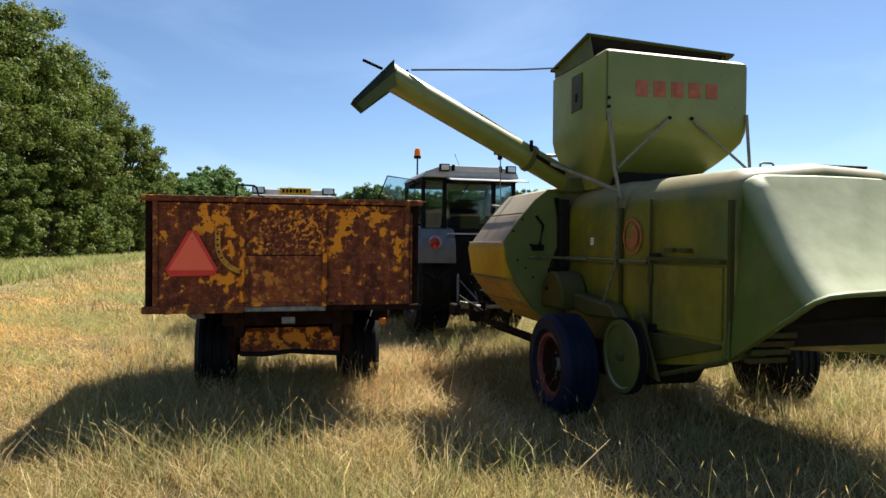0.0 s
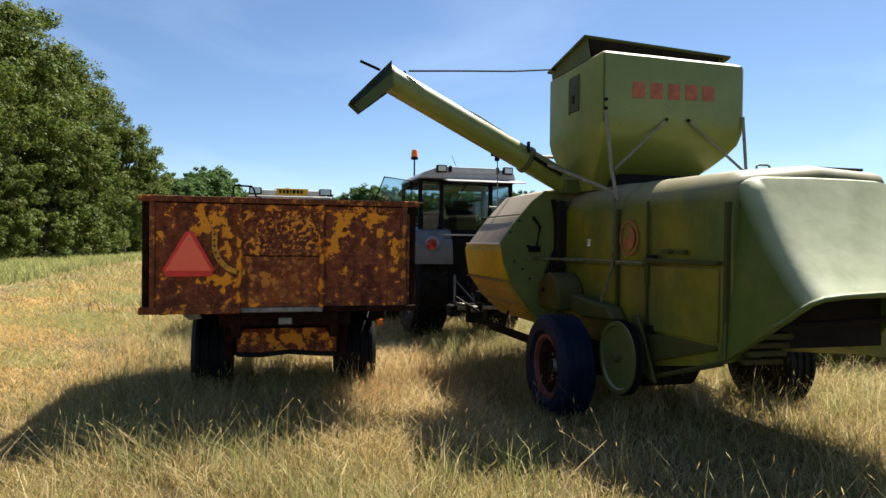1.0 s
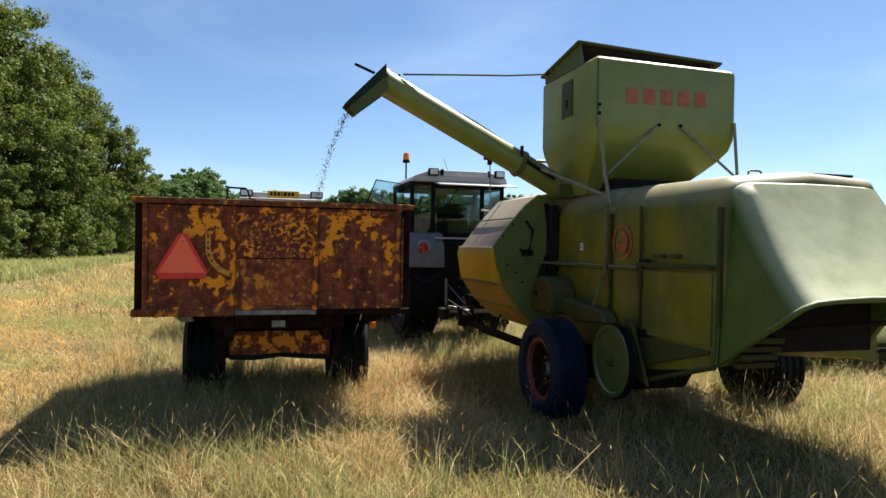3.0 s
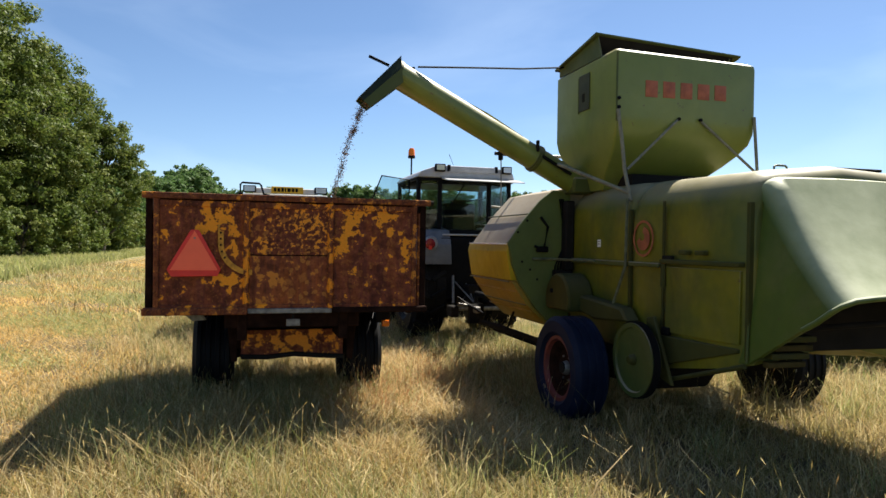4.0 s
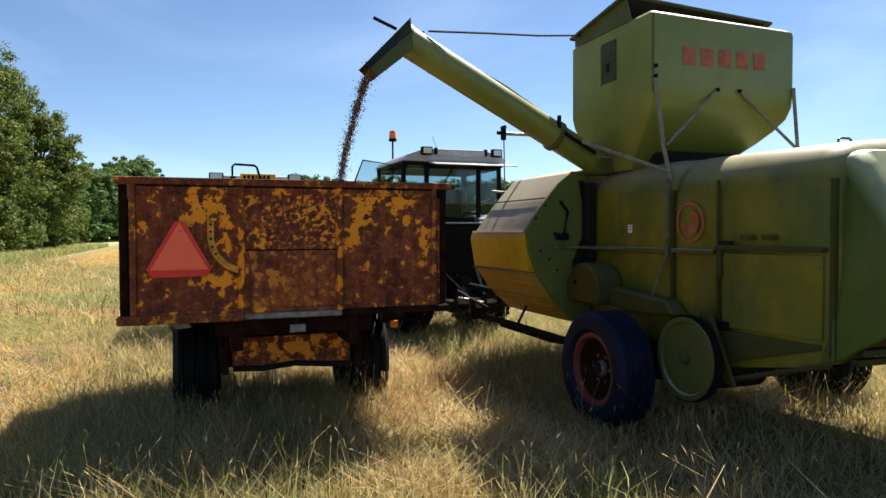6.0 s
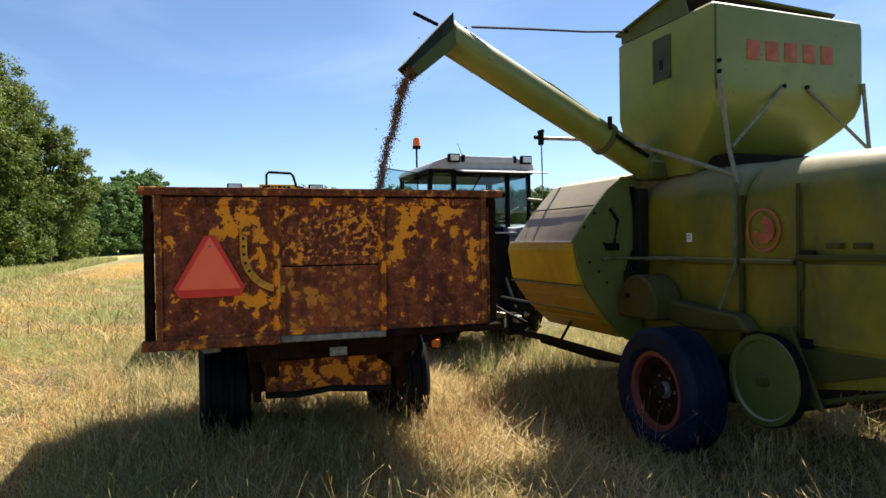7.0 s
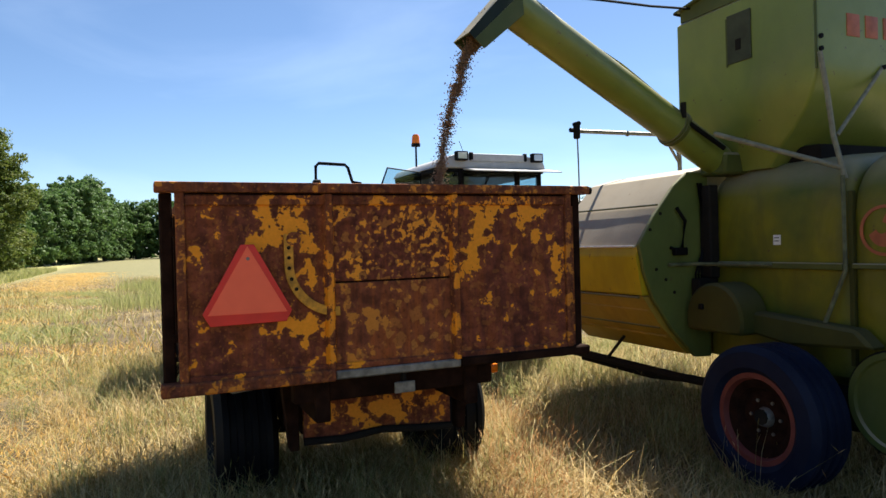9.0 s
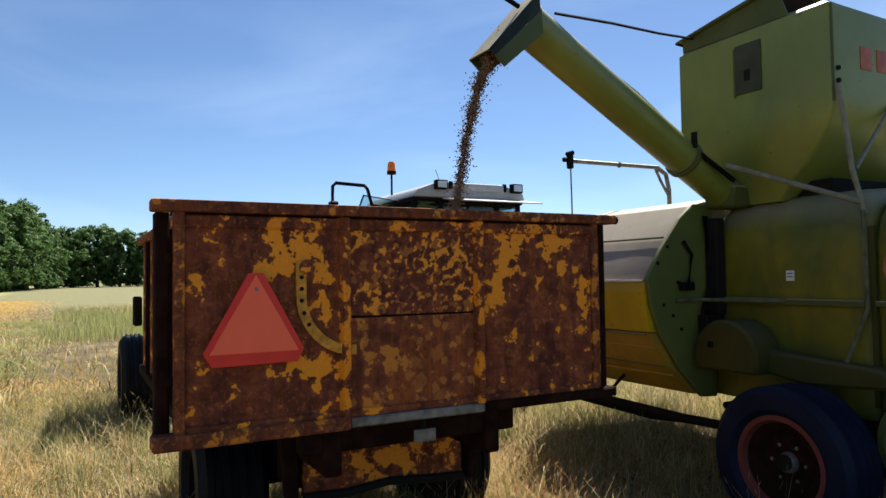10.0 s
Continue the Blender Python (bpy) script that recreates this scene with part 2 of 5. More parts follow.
def rubber_mat(name, colour):
    m, n, l, b = mat_base(name, 0.6)
    b.inputs["Specular IOR Level"].default_value = 0.13
    v = coords(n, l)
    f, g = tex(n, l, v, 4, 4), tex(n, l, v, 60, 3)
    l.new(mix(n, l, ramp(n, l, f, [(0.4, (0, 0, 0)), (0.75, (1, 1, 1))]), colour, tuple(c * 1.4 + 0.004 for c in colour)), b.inputs["Base Color"])
    bump(n, l, b, g, 0.2, 0.003)
    return m


RUST_LEFT = rusty("rusted_sheet_with_patches", ((-0.575, 1.66, 0.13, 0.09, 1.1), (-0.66, 1.56, 0.10, 0.07, 0.8), (-0.45, 1.46, 0.07, 0.17, 0.9), (-0.53, 1.155, 0.13, 0.08, 1.2), (-0.98, 1.55, 0.04, 0.13, 0.6), (-0.90, 1.70, 0.10, 0.05, 0.45), (-0.66, 1.73, 0.16, 0.03, 0.4), (-0.86, 1.08, 0.06, 0.04, 0.6), (-0.60, 1.02, 0.10, 0.04, 0.5)), 0.815, 0.25, 26.0)
RUST_SPOTTED = rusty("blistered_sheet", ((-0.30, 1.72, 0.05, 0.06, 0.8), (0.15, 1.60, 0.20, 0.12, 0.35), (-0.22, 1.46, 0.08, 0.08, 0.5)), 0.765, 0.8, 15.0, (0.92, 0.33, 0.02), grain=24.0)
RUST_STREAKED = rusty("streaked_sheet", ((-0.06, 1.23, 0.12, 0.15, 0.35), (-0.27, 1.27, 0.06, 0.10, 0.3)), 0.80, 0.7, 8.0, (0.62, 0.22, 0.025), (0.155, 0.046, 0.021), 0.55)
RUST_RIGHT = rusty("rusted_sheet_with_shards", ((0.45, 1.60, 0.08, 0.16, 1.1), (0.385, 1.46, 0.06, 0.08, 0.9), (0.55, 1.70, 0.05, 0.10, 0.8), (0.76, 1.70, 0.10, 0.06, 1.1), (0.72, 1.60, 0.06, 0.08, 0.7), (0.93, 1.42, 0.035, 0.16, 1.1), (0.66, 1.50, 0.03, 0.07, 0.9), (0.81, 1.53, 0.03, 0.12, 0.6), (0.47, 1.24, 0.10, 0.05, 0.55), (0.76, 1.16, 0.08, 0.12, 0.4)), 0.815, 0.3, 14.0)
RUST_SIDE = rusty("rusted_side_sheet", (), 0.76, 0.4, 16.0)
RUST_BOARD = rusty("rear_board_paint", ((0.02, 0.60, 0.42, 0.10, 0.7),), 0.78, 0.3, 18.0, (0.80, 0.28, 0.015))
RUST_RIB = rusty("worn_rib_paint", (), 0.695, 0.3, 24.0, (0.90, 0.30, 0.012), (0.12, 0.036, 0.02), 0.4)
RUST_RAIL = rusty("rail_paint", (), 0.735, 0.3, 24.0, (0.62, 0.22, 0.02), (0.11, 0.036, 0.02), 0.4)
RUST_DARK = simple("dark_rust", (0.024, 0.011, 0.007), 0.9, vary=0.5, scale=14)
GREEN = faded_paint("harvester_green", (0.078, 0.102, 0.014), (0.205, 0.180, 0.006), 0.75, grime=0.6, chaff_or_sun=(0.30, 0.265, 0.18))
GREEN_CLEAN = faded_paint("tank_green", (0.170, 0.212, 0.033), (0.212, 0.245, 0.044), 0.6, 0.32, 0.6, 0.25)
GREEN_DARK = faded_paint("weathered_green", (0.065, 0.09, 0.02), (0.09, 0.10, 0.02), 0.7, 0.5)
# green paint with dust; sunlight on the up-facing back is painted into the tone
HOOD = faded_paint("dusty_sunlit_green", (0.075, 0.118, 0.018), (0.10, 0.135, 0.02), 0.98, 0.45, grime=0.3, chaff_or_sun=(0.385, 0.41, 0.265))
YELLOW_BAR = simple("yellow_bar_paint", (0.66, 0.30, 0.02), 0.6, vary=0.5, scale=25)
YELLOW = faded_paint("faded_yellow", (0.52, 0.40, 0.004), (0.40, 0.31, 0.005), 0.2, 0.45)
# this slat colour holds the shade under the hood
SLAT = simple("shaded_slat", (0.065, 0.052, 0.018), 0.8, vary=0.4)
PLATE_GREEN = faded_paint("end_plate_green", (0.105, 0.140, 0.032), (0.135, 0.160, 0.036), 0.4, 0.5, grime=0.4)
TABLE = simple("dull_olive_steel", (0.05, 0.055, 0.014), 0.85)
# darker green for low parts; the shade under the body is in this colour
GREEN_LOW = faded_paint("shaded_low_green", (0.050, 0.056, 0.014), (0.068, 0.064, 0.014), 0.08, 0.7, 0.15)
COVER_GREY = faded_paint("dust_greyed_sheet", (0.20, 0.175, 0.125), (0.31, 0.275, 0.21), 0.55, 0.6)
# browner yellow for the lower cover sheets
YELLOW_TAN = faded_paint("tan_yellow", (0.38, 0.25, 0.025), (0.28, 0.20, 0.02), 0.2, 0.5)
# spout's green paint with shade and sky reflection painted into the colour
SPOUT_SHADE = faded_paint("shaded_green_sky_tint", (0.030, 0.052, 0.042), (0.045, 0.065, 0.048), 0.2, 0.5)
STEEL = simple("worn_steel", (0.22, 0.21, 0.19), 0.5, 0.5, vary=0.5, scale=20)
STAY = simple("pale_dusty_stay", (0.20, 0.195, 0.14), 0.6, vary=0.35, scale=18)
PIPE = simple("dusty_green_pipe", (0.12, 0.13, 0.065), 0.6, vary=0.5, scale=14)
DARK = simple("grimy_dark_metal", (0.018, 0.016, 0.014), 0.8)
BLACK = simple("black_plastic", (0.008, 0.008, 0.009), 0.6)
TYRE = rubber_mat("tyre_rubber", (0.005, 0.005, 0.006))
# blue of the reflected sky is mixed into this tyre's rubber colour
TYRE_SKY = rubber_mat("sky_tinted_tyre_rubber", (0.0045, 0.008, 0.023))
RED_RIM = simple("faded_red_rim", (0.15, 0.035, 0.028), 0.6)
GREY_PAINT = simple("grey_cab_paint", (0.13, 0.135, 0.15), 0.4)
TAIL_GREY = simple("grey_lamp_housing", (0.26, 0.26, 0.28), 0.4)
ROOF_WHITE = simple("pale_roof_paint", (0.42, 0.42, 0.43), 0.4, vary=0.15)
SMOKED = simple("smoked_pane", (0.060, 0.066, 0.045), 0.3)
WHITE = simple("white_paint", (0.75, 0.74, 0.70), 0.5, vary=0.15)
PLATE_Y = simple("yellow_plate", (0.75, 0.45, 0.02), 0.4, vary=0.1)
TRI_RED = simple("red_reflex_border", (0.72, 0.03, 0.018), 0.35, vary=0.12)
TRI_ORANGE = simple("fluorescent_orange_film", (1.0, 0.15, 0.065), 0.5, vary=0.06)
LOGO_RED = simple("faded_red_lettering", (0.36, 0.105, 0.045), 0.5, vary=0.3, scale=14)
LAMP_ORANGE = simple("amber_lens", (0.85, 0.20, 0.005), 0.2, vary=0.1)
LAMP_RED = simple("red_lens", (0.26, 0.015, 0.015), 0.2, vary=0.1)
LENS = simple("headlamp_glass", (0.55, 0.57, 0.6), 0.1, 0.3, vary=0.1)
GLASS = glass_mat("cab_glass", (0.52, 0.66, 0.69))
# bright tone stands for sun on straw that lies in the machine's shadow
STRAW_LIT = simple("sunlit_straw", (0.6, 0.48, 0.26), 0.8, vary=0.4, scale=30)
GRAIN = simple("grain_kernels", (0.38, 0.235, 0.15), 0.6, vary=0.35, scale=60)
BARK = simple("bark", (0.10, 0.085, 0.065), 0.9, vary=0.45, scale=6, relief=0.6)
LEAF_NEAR = leaf_mat("oak_leaves", [(0.0, (0.062, 0.102, 0.018)), (0.5, (0.145, 0.195, 0.036)), (1.0, (0.300, 0.315, 0.090))])
LEAF_FAR = leaf_mat("wood_leaves", [(0.0, (0.065, 0.130, 0.034)), (0.6, (0.122, 0.203, 0.056)), (1.0, (0.187, 0.267, 0.095))])
STRAW = blades_mat("dry_grass", [(0.0, (0.16, 0.15, 0.045)), (0.25, (0.40, 0.30, 0.105)), (0.5, (0.57, 0.46, 0.22)), (0.68, (0.68, 0.58, 0.33)), (0.80, (0.30, 0.17, 0.065)), (1.0, (0.19, 0.22, 0.06))], (0.20, 0.225, 0.055))
SWATH = blades_mat("cut_straw", [(0.0, (0.500, 0.300, 0.077)), (0.6, (0.681, 0.446, 0.140)), (1.0, (0.741, 0.546, 0.224))], (0.550, 0.364, 0.105))
PALE = blades_mat("bleached_straw", [(0.0, (0.42, 0.29, 0.11)), (0.5, (0.60, 0.455, 0.22)), (1.0, (0.72, 0.59, 0.34))], (0.515, 0.388, 0.162))
TUFT = blades_mat("half_green_grass", [(0.0, (0.15, 0.18, 0.05)), (0.5, (0.28, 0.30, 0.10)), (1.0, (0.52, 0.47, 0.24))], (0.17, 0.22, 0.06))
VERGE = blades_mat("verge_grass", [(0.0, (0.24, 0.27, 0.08)), (0.7, (0.36, 0.36, 0.14)), (1.0, (0.50, 0.45, 0.22))], (0.25, 0.29, 0.09))
SORREL = blades_mat("reddish_seed_stalks", [(0.0, (0.40, 0.17, 0.07)), (0.5, (0.50, 0.28, 0.12)), (1.0, (0.60, 0.45, 0.22))], (0.42, 0.28, 0.11))
GROUND = ground_mat()

# ---- mesh helpers ----
YAW = 14.0
TURN_M = Matrix.Rotation(radians(YAW), 4, "Z")
BASE = {}


def at(u, v, z=0.0):
    """World place of a point in the machines' own plan, which is turned by YAW."""
    return TURN_M @ Vector((u, v, z))


def thing(name, base, label, category, group="", turn=YAW):
    ob = new(name)
    b = Vector(base)
    ob.matrix_world = Matrix.Translation(at(*b)) @ Matrix.Rotation(radians(turn), 4, "Z")
    ob.empty_display_size = 0.2
    BASE[ob.name] = b
    return tagged(ob, label, category, group)


def part(name, bm, material, parent, label="", smooth=True):
    root = parent
    while root.parent:
        root = root.parent
    bmesh.ops.translate(bm, verts=bm.verts, vec=-BASE[root.name])
    bmesh.ops.recalc_face_normals(bm, faces=bm.faces)
    me = bpy.data.meshes.new(name)
    for f in bm.faces:
        f.smooth = smooth
    bm.to_mesh(me)
    bm.free()
    if smooth:
        me.set_sharp_from_angle(angle=radians(34))
    me.materials.append(material)
    ob = new(name, me)
    ob.parent = parent
    if label:
        ob["label"] = label
    return ob


def bevelled(bm, verts, w, seg=1):
    if w > 0:
        ed = list({e for v in verts for e in v.link_edges})
        bmesh.ops.bevel(bm, geom=ed, offset=w, segments=seg, affect="EDGES", profile=0.6)


def box(x0, x1, y0, y1, z0, z1, w=0.008, bm=None, seg=1):
    bm = bm or bmesh.new()
    r = bmesh.ops.create_cube(bm, size=1)["verts"]
    for v in r:
        v.co = Vector(((x0 + x1) / 2 + v.co.x * (x1 - x0), (y0 + y1) / 2 + v.co.y * (y1 - y0), (z0 + z1) / 2 + v.co.z * (z1 - z0)))
    bevelled(bm, r, min(w, 0.3 * min(x1 - x0, y1 - y0, z1 - z0)), seg)
    return bm


def prism(poly, axis, a, b, bm=None, w=0.0, seg=1):
    """A plate or bar with the outline poly, drawn out along an axis from a to b. The two numbers of poly are the other axes in order."""
    bm = bm or bmesh.new()

    def put(p, k):
        q = list(p)
        q.insert("xyz".index(axis), k)
        return bm.verts.new(q)
    lo, hi = [put(p, a) for p in poly], [put(p, b) for p in poly]
    n = len(poly)
    bm.faces.new(lo), bm.faces.new(hi[::-1])
    for i in range(n):
        bm.faces.new((lo[i], hi[i], hi[(i + 1) % n], lo[(i + 1) % n]))
    bmesh.ops.recalc_face_normals(bm, faces=bm.faces)
    bevelled(bm, lo + hi, w, seg)
    return bm


def tube(points, r, n=10, bm=None, r_end=None):
    """A round bar along a line of points."""
    bm = bm or bmesh.new()
    pts = [Vector(p) for p in points]
    rings = []
    for i, p in enumerate(pts):
        d = (pts[min(i + 1, len(pts) - 1)] - pts[max(i - 1, 0)]).normalized()
        q = d.to_track_quat("Z", "Y")
        rr = r if r_end is None else r + (r_end - r) * i / (len(pts) - 1)
        rings.append([bm.verts.new(p + q @ Vector((rr * math.cos(2 * math.pi * k / n), rr * math.sin(2 * math.pi * k / n), 0))) for k in range(n)])
    for a, b in zip(rings, rings[1:]):
        for k in range(n):
            bm.faces.new((a[k], a[(k + 1) % n], b[(k + 1) % n], b[k]))
    bm.faces.new(rings[0][::-1]), bm.faces.new(rings[-1])
    return bm


def lathe(profile, centre, axis="x", n=40, bm=None):
    """Turns a closed profile of (along the axis, radius) round an axis through centre."""
    bm = bm or bmesh.new()
    c = Vector(centre)
    rings = []
    for k in range(n):
        a = 2 * math.pi * k / n
        row = []
        for h, r in profile:
            p = {"x": (h, r * math.cos(a), r * math.sin(a)), "y": (r * math.cos(a), h, r * math.sin(a)), "z": (r * math.cos(a), r * math.sin(a), h)}[axis]
            row.append(bm.verts.new(c + Vector(p)))
        rings.append(row)
    m = len(profile)
    for k in range(n):
        a, b = rings[k], rings[(k + 1) % n]
        for i in range(m):
            bm.faces.new((a[i], a[(i + 1) % m], b[(i + 1) % m], b[i]))
    return bm


def arc(cx, cy, r, a0, a1, n=8):
    return [(cx + r * math.cos(radians(a0 + (a1 - a0) * i / n)), cy + r * math.sin(radians(a0 + (a1 - a0) * i / n))) for i in range(n + 1)]


def wheel(parent, c, R, W, rim_r, side=-1, tyre_mat=TYRE, rim_mat=RED_RIM, lugs=0, ribs=4):
    """A tyre with rim and hub on an axle along x. side: -1 if the outer face looks to -x."""
    c = Vector(c)
    h = W / 2
    prof = [(-h * 0.72, rim_r), (-h, rim_r + 0.25 * (R - rim_r)), (-h, R - 0.22 * (R - rim_r)), (-h * 0.82, R - 0.05 * (R - rim_r))]
    steps = ribs * 2 + 1
    for i in range(steps):
        x0, x1 = -h * 0.8 + 1.6 * h * i / steps, -h * 0.8 + 1.6 * h * (i + 1) / steps
        rr = R if i % 2 == 0 else R - 0.016
        prof += [(x0 + 0.003, rr), (x1 - 0.003, rr)]
    prof += [(h * 0.82, R - 0.05 * (R - rim_r)), (h, R - 0.22 * (R - rim_r)), (h, rim_r + 0.25 * (R - rim_r)), (h * 0.72, rim_r)]
    w = new("wheel", None)
    w.parent = parent
    bm = lathe(prof, c, "x", 48)
    for k in range(2 * lugs):
        sg = 1 if k % 2 else -1
        b2 = box(0.0, h * 0.92, -0.03, 0.03, R - 0.02, R + 0.03, 0.006)
        bmesh.ops.rotate(b2, verts=b2.verts, cent=(0, 0, 0), matrix=Matrix.Rotation(radians(32) * sg, 3, "Z"))
        if sg < 0:
            bmesh.ops.translate(b2, verts=b2.verts, vec=(-h * 0.9, 0, 0))
        bmesh.ops.rotate(b2, verts=b2.verts, cent=(0, 0, 0), matrix=Matrix.Rotation(math.pi * k / lugs, 3, "X"))
        bmesh.ops.translate(b2, verts=b2.verts, vec=c)
        part("tread_lug", b2, tyre_mat, w)
    tyre = part("tyre", bm, tyre_mat, w)
    s = side
    rp = [(s * h * 0.74, rim_r + 0.004), (s * h * 0.80, rim_r + 0.012), (s * h * 0.80, rim_r - 0.02), (s * h * 0.55, rim_r - 0.035), (s * h * 0.45, rim_r * 0.72), (s * h * 0.15, rim_r * 0.62), (s * h * 0.15, 0.02), (s * h * 0.05, 0.02), (-s * h * 0.7, rim_r - 0.03), (-s * h * 0.7, rim_r + 0.004)]
    rim = part("rim", lathe(rp, c, "x", 40), rim_mat, w)
    dp = [(s * h * 0.20, 0.03), (s * h * 0.20, rim_r * 0.60), (s * h * 0.48, rim_r * 0.70), (s * h * 0.585, rim_r * 0.875), (s * h * 0.54, rim_r * 0.875), (s * h * 0.41, rim_r * 0.70), (s * h * 0.17, rim_r * 0.60), (s * h * 0.17, 0.03)]
    part("wheel_disc", lathe(dp, c, "x", 40), RUST_DARK, w)
    hub = lathe([(0, 0.001), (s * h * 0.5, 0.001), (s * h * 0.5, rim_r * 0.15), (s * h * 0.42, rim_r * 0.2), (s * h * 0.16, rim_r * 0.24), (0, rim_r * 0.24)], c, "x", 20)
    part("hub", hub, STEEL, w)
    for k in range(6):
        a = 2 * math.pi * k / 6
        p = c + Vector((s * h * 0.15, rim_r * 0.4 * math.cos(a), rim_r * 0.4 * math.sin(a)))
        part("wheel_bolt", tube([p, p + Vector((s * 0.02, 0, 0))], 0.011, 6), STEEL, w)
    return w


def raw_mesh(name, verts, faces_q, material):
    """Quads from arrays, quickly."""
    me = bpy.data.meshes.new(name)
    nf = len(faces_q)
    me.vertices.add(len(verts))
    me.vertices.foreach_set("co", np.asarray(verts, dtype=np.float32).ravel())
    me.loops.add(nf * 4)
    me.loops.foreach_set("vertex_index", np.asarray(faces_q, dtype=np.int32).ravel())
    me.polygons.add(nf)
    me.polygons.foreach_set("loop_start", np.arange(0, nf * 4, 4, dtype=np.int32))
    me.update(calc_edges=True)
    me.materials.append(material)
    return me


# ---- ground ----
def build_ground():
    rng = np.random.RandomState(4)
    xs = np.concatenate([[-3000, -600, -200, -90], np.linspace(-45, 45, 91), [90, 200, 600, 3000]])
    ys = np.concatenate([[-3000, -600, -100, -30], np.linspace(-12, 78, 91), [110, 200, 600, 3000]])
    X, Y = np.meshgrid(xs, ys)
    Z = 0.025 * np.sin(X * 0.9 + 1.3 * np.sin(Y * 0.35)) * np.sin(Y * 0.7 + 0.5) + rng.uniform(-0.015, 0.015, X.shape)
    Z = np.where((np.abs(X) > 45) | (Y > 78) | (Y < -12), 0, Z) - 0.05
    nx, ny = len(xs), len(ys)
    V = np.stack([X.ravel(), Y.ravel(), Z.ravel()], 1)
    i = np.arange(nx * ny).reshape(ny, nx)
    F = np.stack([i[:-1, :-1], i[:-1, 1:], i[1:, 1:], i[1:, :-1]], -1).reshape(-1, 4)
    me = raw_mesh("ground", V, F, GROUND)
    for p in me.polygons:
        p.use_smooth = True
    tagged(new("ground", me), "dry stubble field of straw-coloured grass and bare soil", "ground", kind="structure")


build_ground()


def blades(name, pts, h, w, lean, seed, material, label, heads=0.0):
    """Grass: each blade is two quads that taper and bend; some carry a seed head."""
    rng = np.random.RandomState(seed)
    n = len(pts)
    a = rng.uniform(0, 2 * np.pi, n)
    side = np.stack([np.cos(a), np.sin(a), np.zeros(n)], 1)
    b = rng.uniform(0, 2 * np.pi, n)
    out = np.stack([np.cos(b), np.sin(b), np.zeros(n)], 1) * (rng.uniform(0.05, 1, n) * lean)[:, None]
    up = np.array([0, 0, 1.0])
    hh, ww = h[:, None], w[:, None]
    p0 = np.concatenate([pts, np.full((n, 1), -0.08)], 1)
    p1 = p0 + up * hh * 0.6 + out * hh * 0.3
    p2 = p0 + up * hh + out * hh
    V = np.stack([p0 - side * ww, p0 + side * ww, p1 + side * ww * 0.8, p1 - side * ww * 0.8, p2 + side * ww * 0.25, p2 - side * ww * 0.25], 1).reshape(-1, 3)
    k = np.arange(n)[:, None] * 6
    F = np.concatenate([k + np.array([[0, 1, 2, 3]]), k + np.array([[3, 2, 4, 5]])])
    if heads > 0:
        pick = np.where(rng.uniform(0, 1, n) < heads)[0]
        q, d = p2[pick], (p2[pick] - p1[pick])
        d /= np.linalg.norm(d, axis=1)[:, None]
        sd, m = side[pick], len(pick)
        L, hw = 0.05, 0.0030
        o = np.cross(d, sd)
        V2 = np.stack([q - d * 0.01, q + d * L * .45 + sd * hw, q + d * L, q + d * L * .45 - sd * hw, q + d * L * .45 + o * hw, q + d * L * .45 - o * hw], 1).reshape(-1, 3)
        k2 = np.arange(m)[:, None] * 6 + len(V)
        F = np.concatenate([F, k2 + np.array([[0, 1, 2, 3]]), k2 + np.array([[0, 4, 2, 5]])])
        V = np.concatenate([V, V2])
    ob = new(name, raw_mesh(name, V, F, material))
    return tagged(ob, label, "grass", kind="stuff")


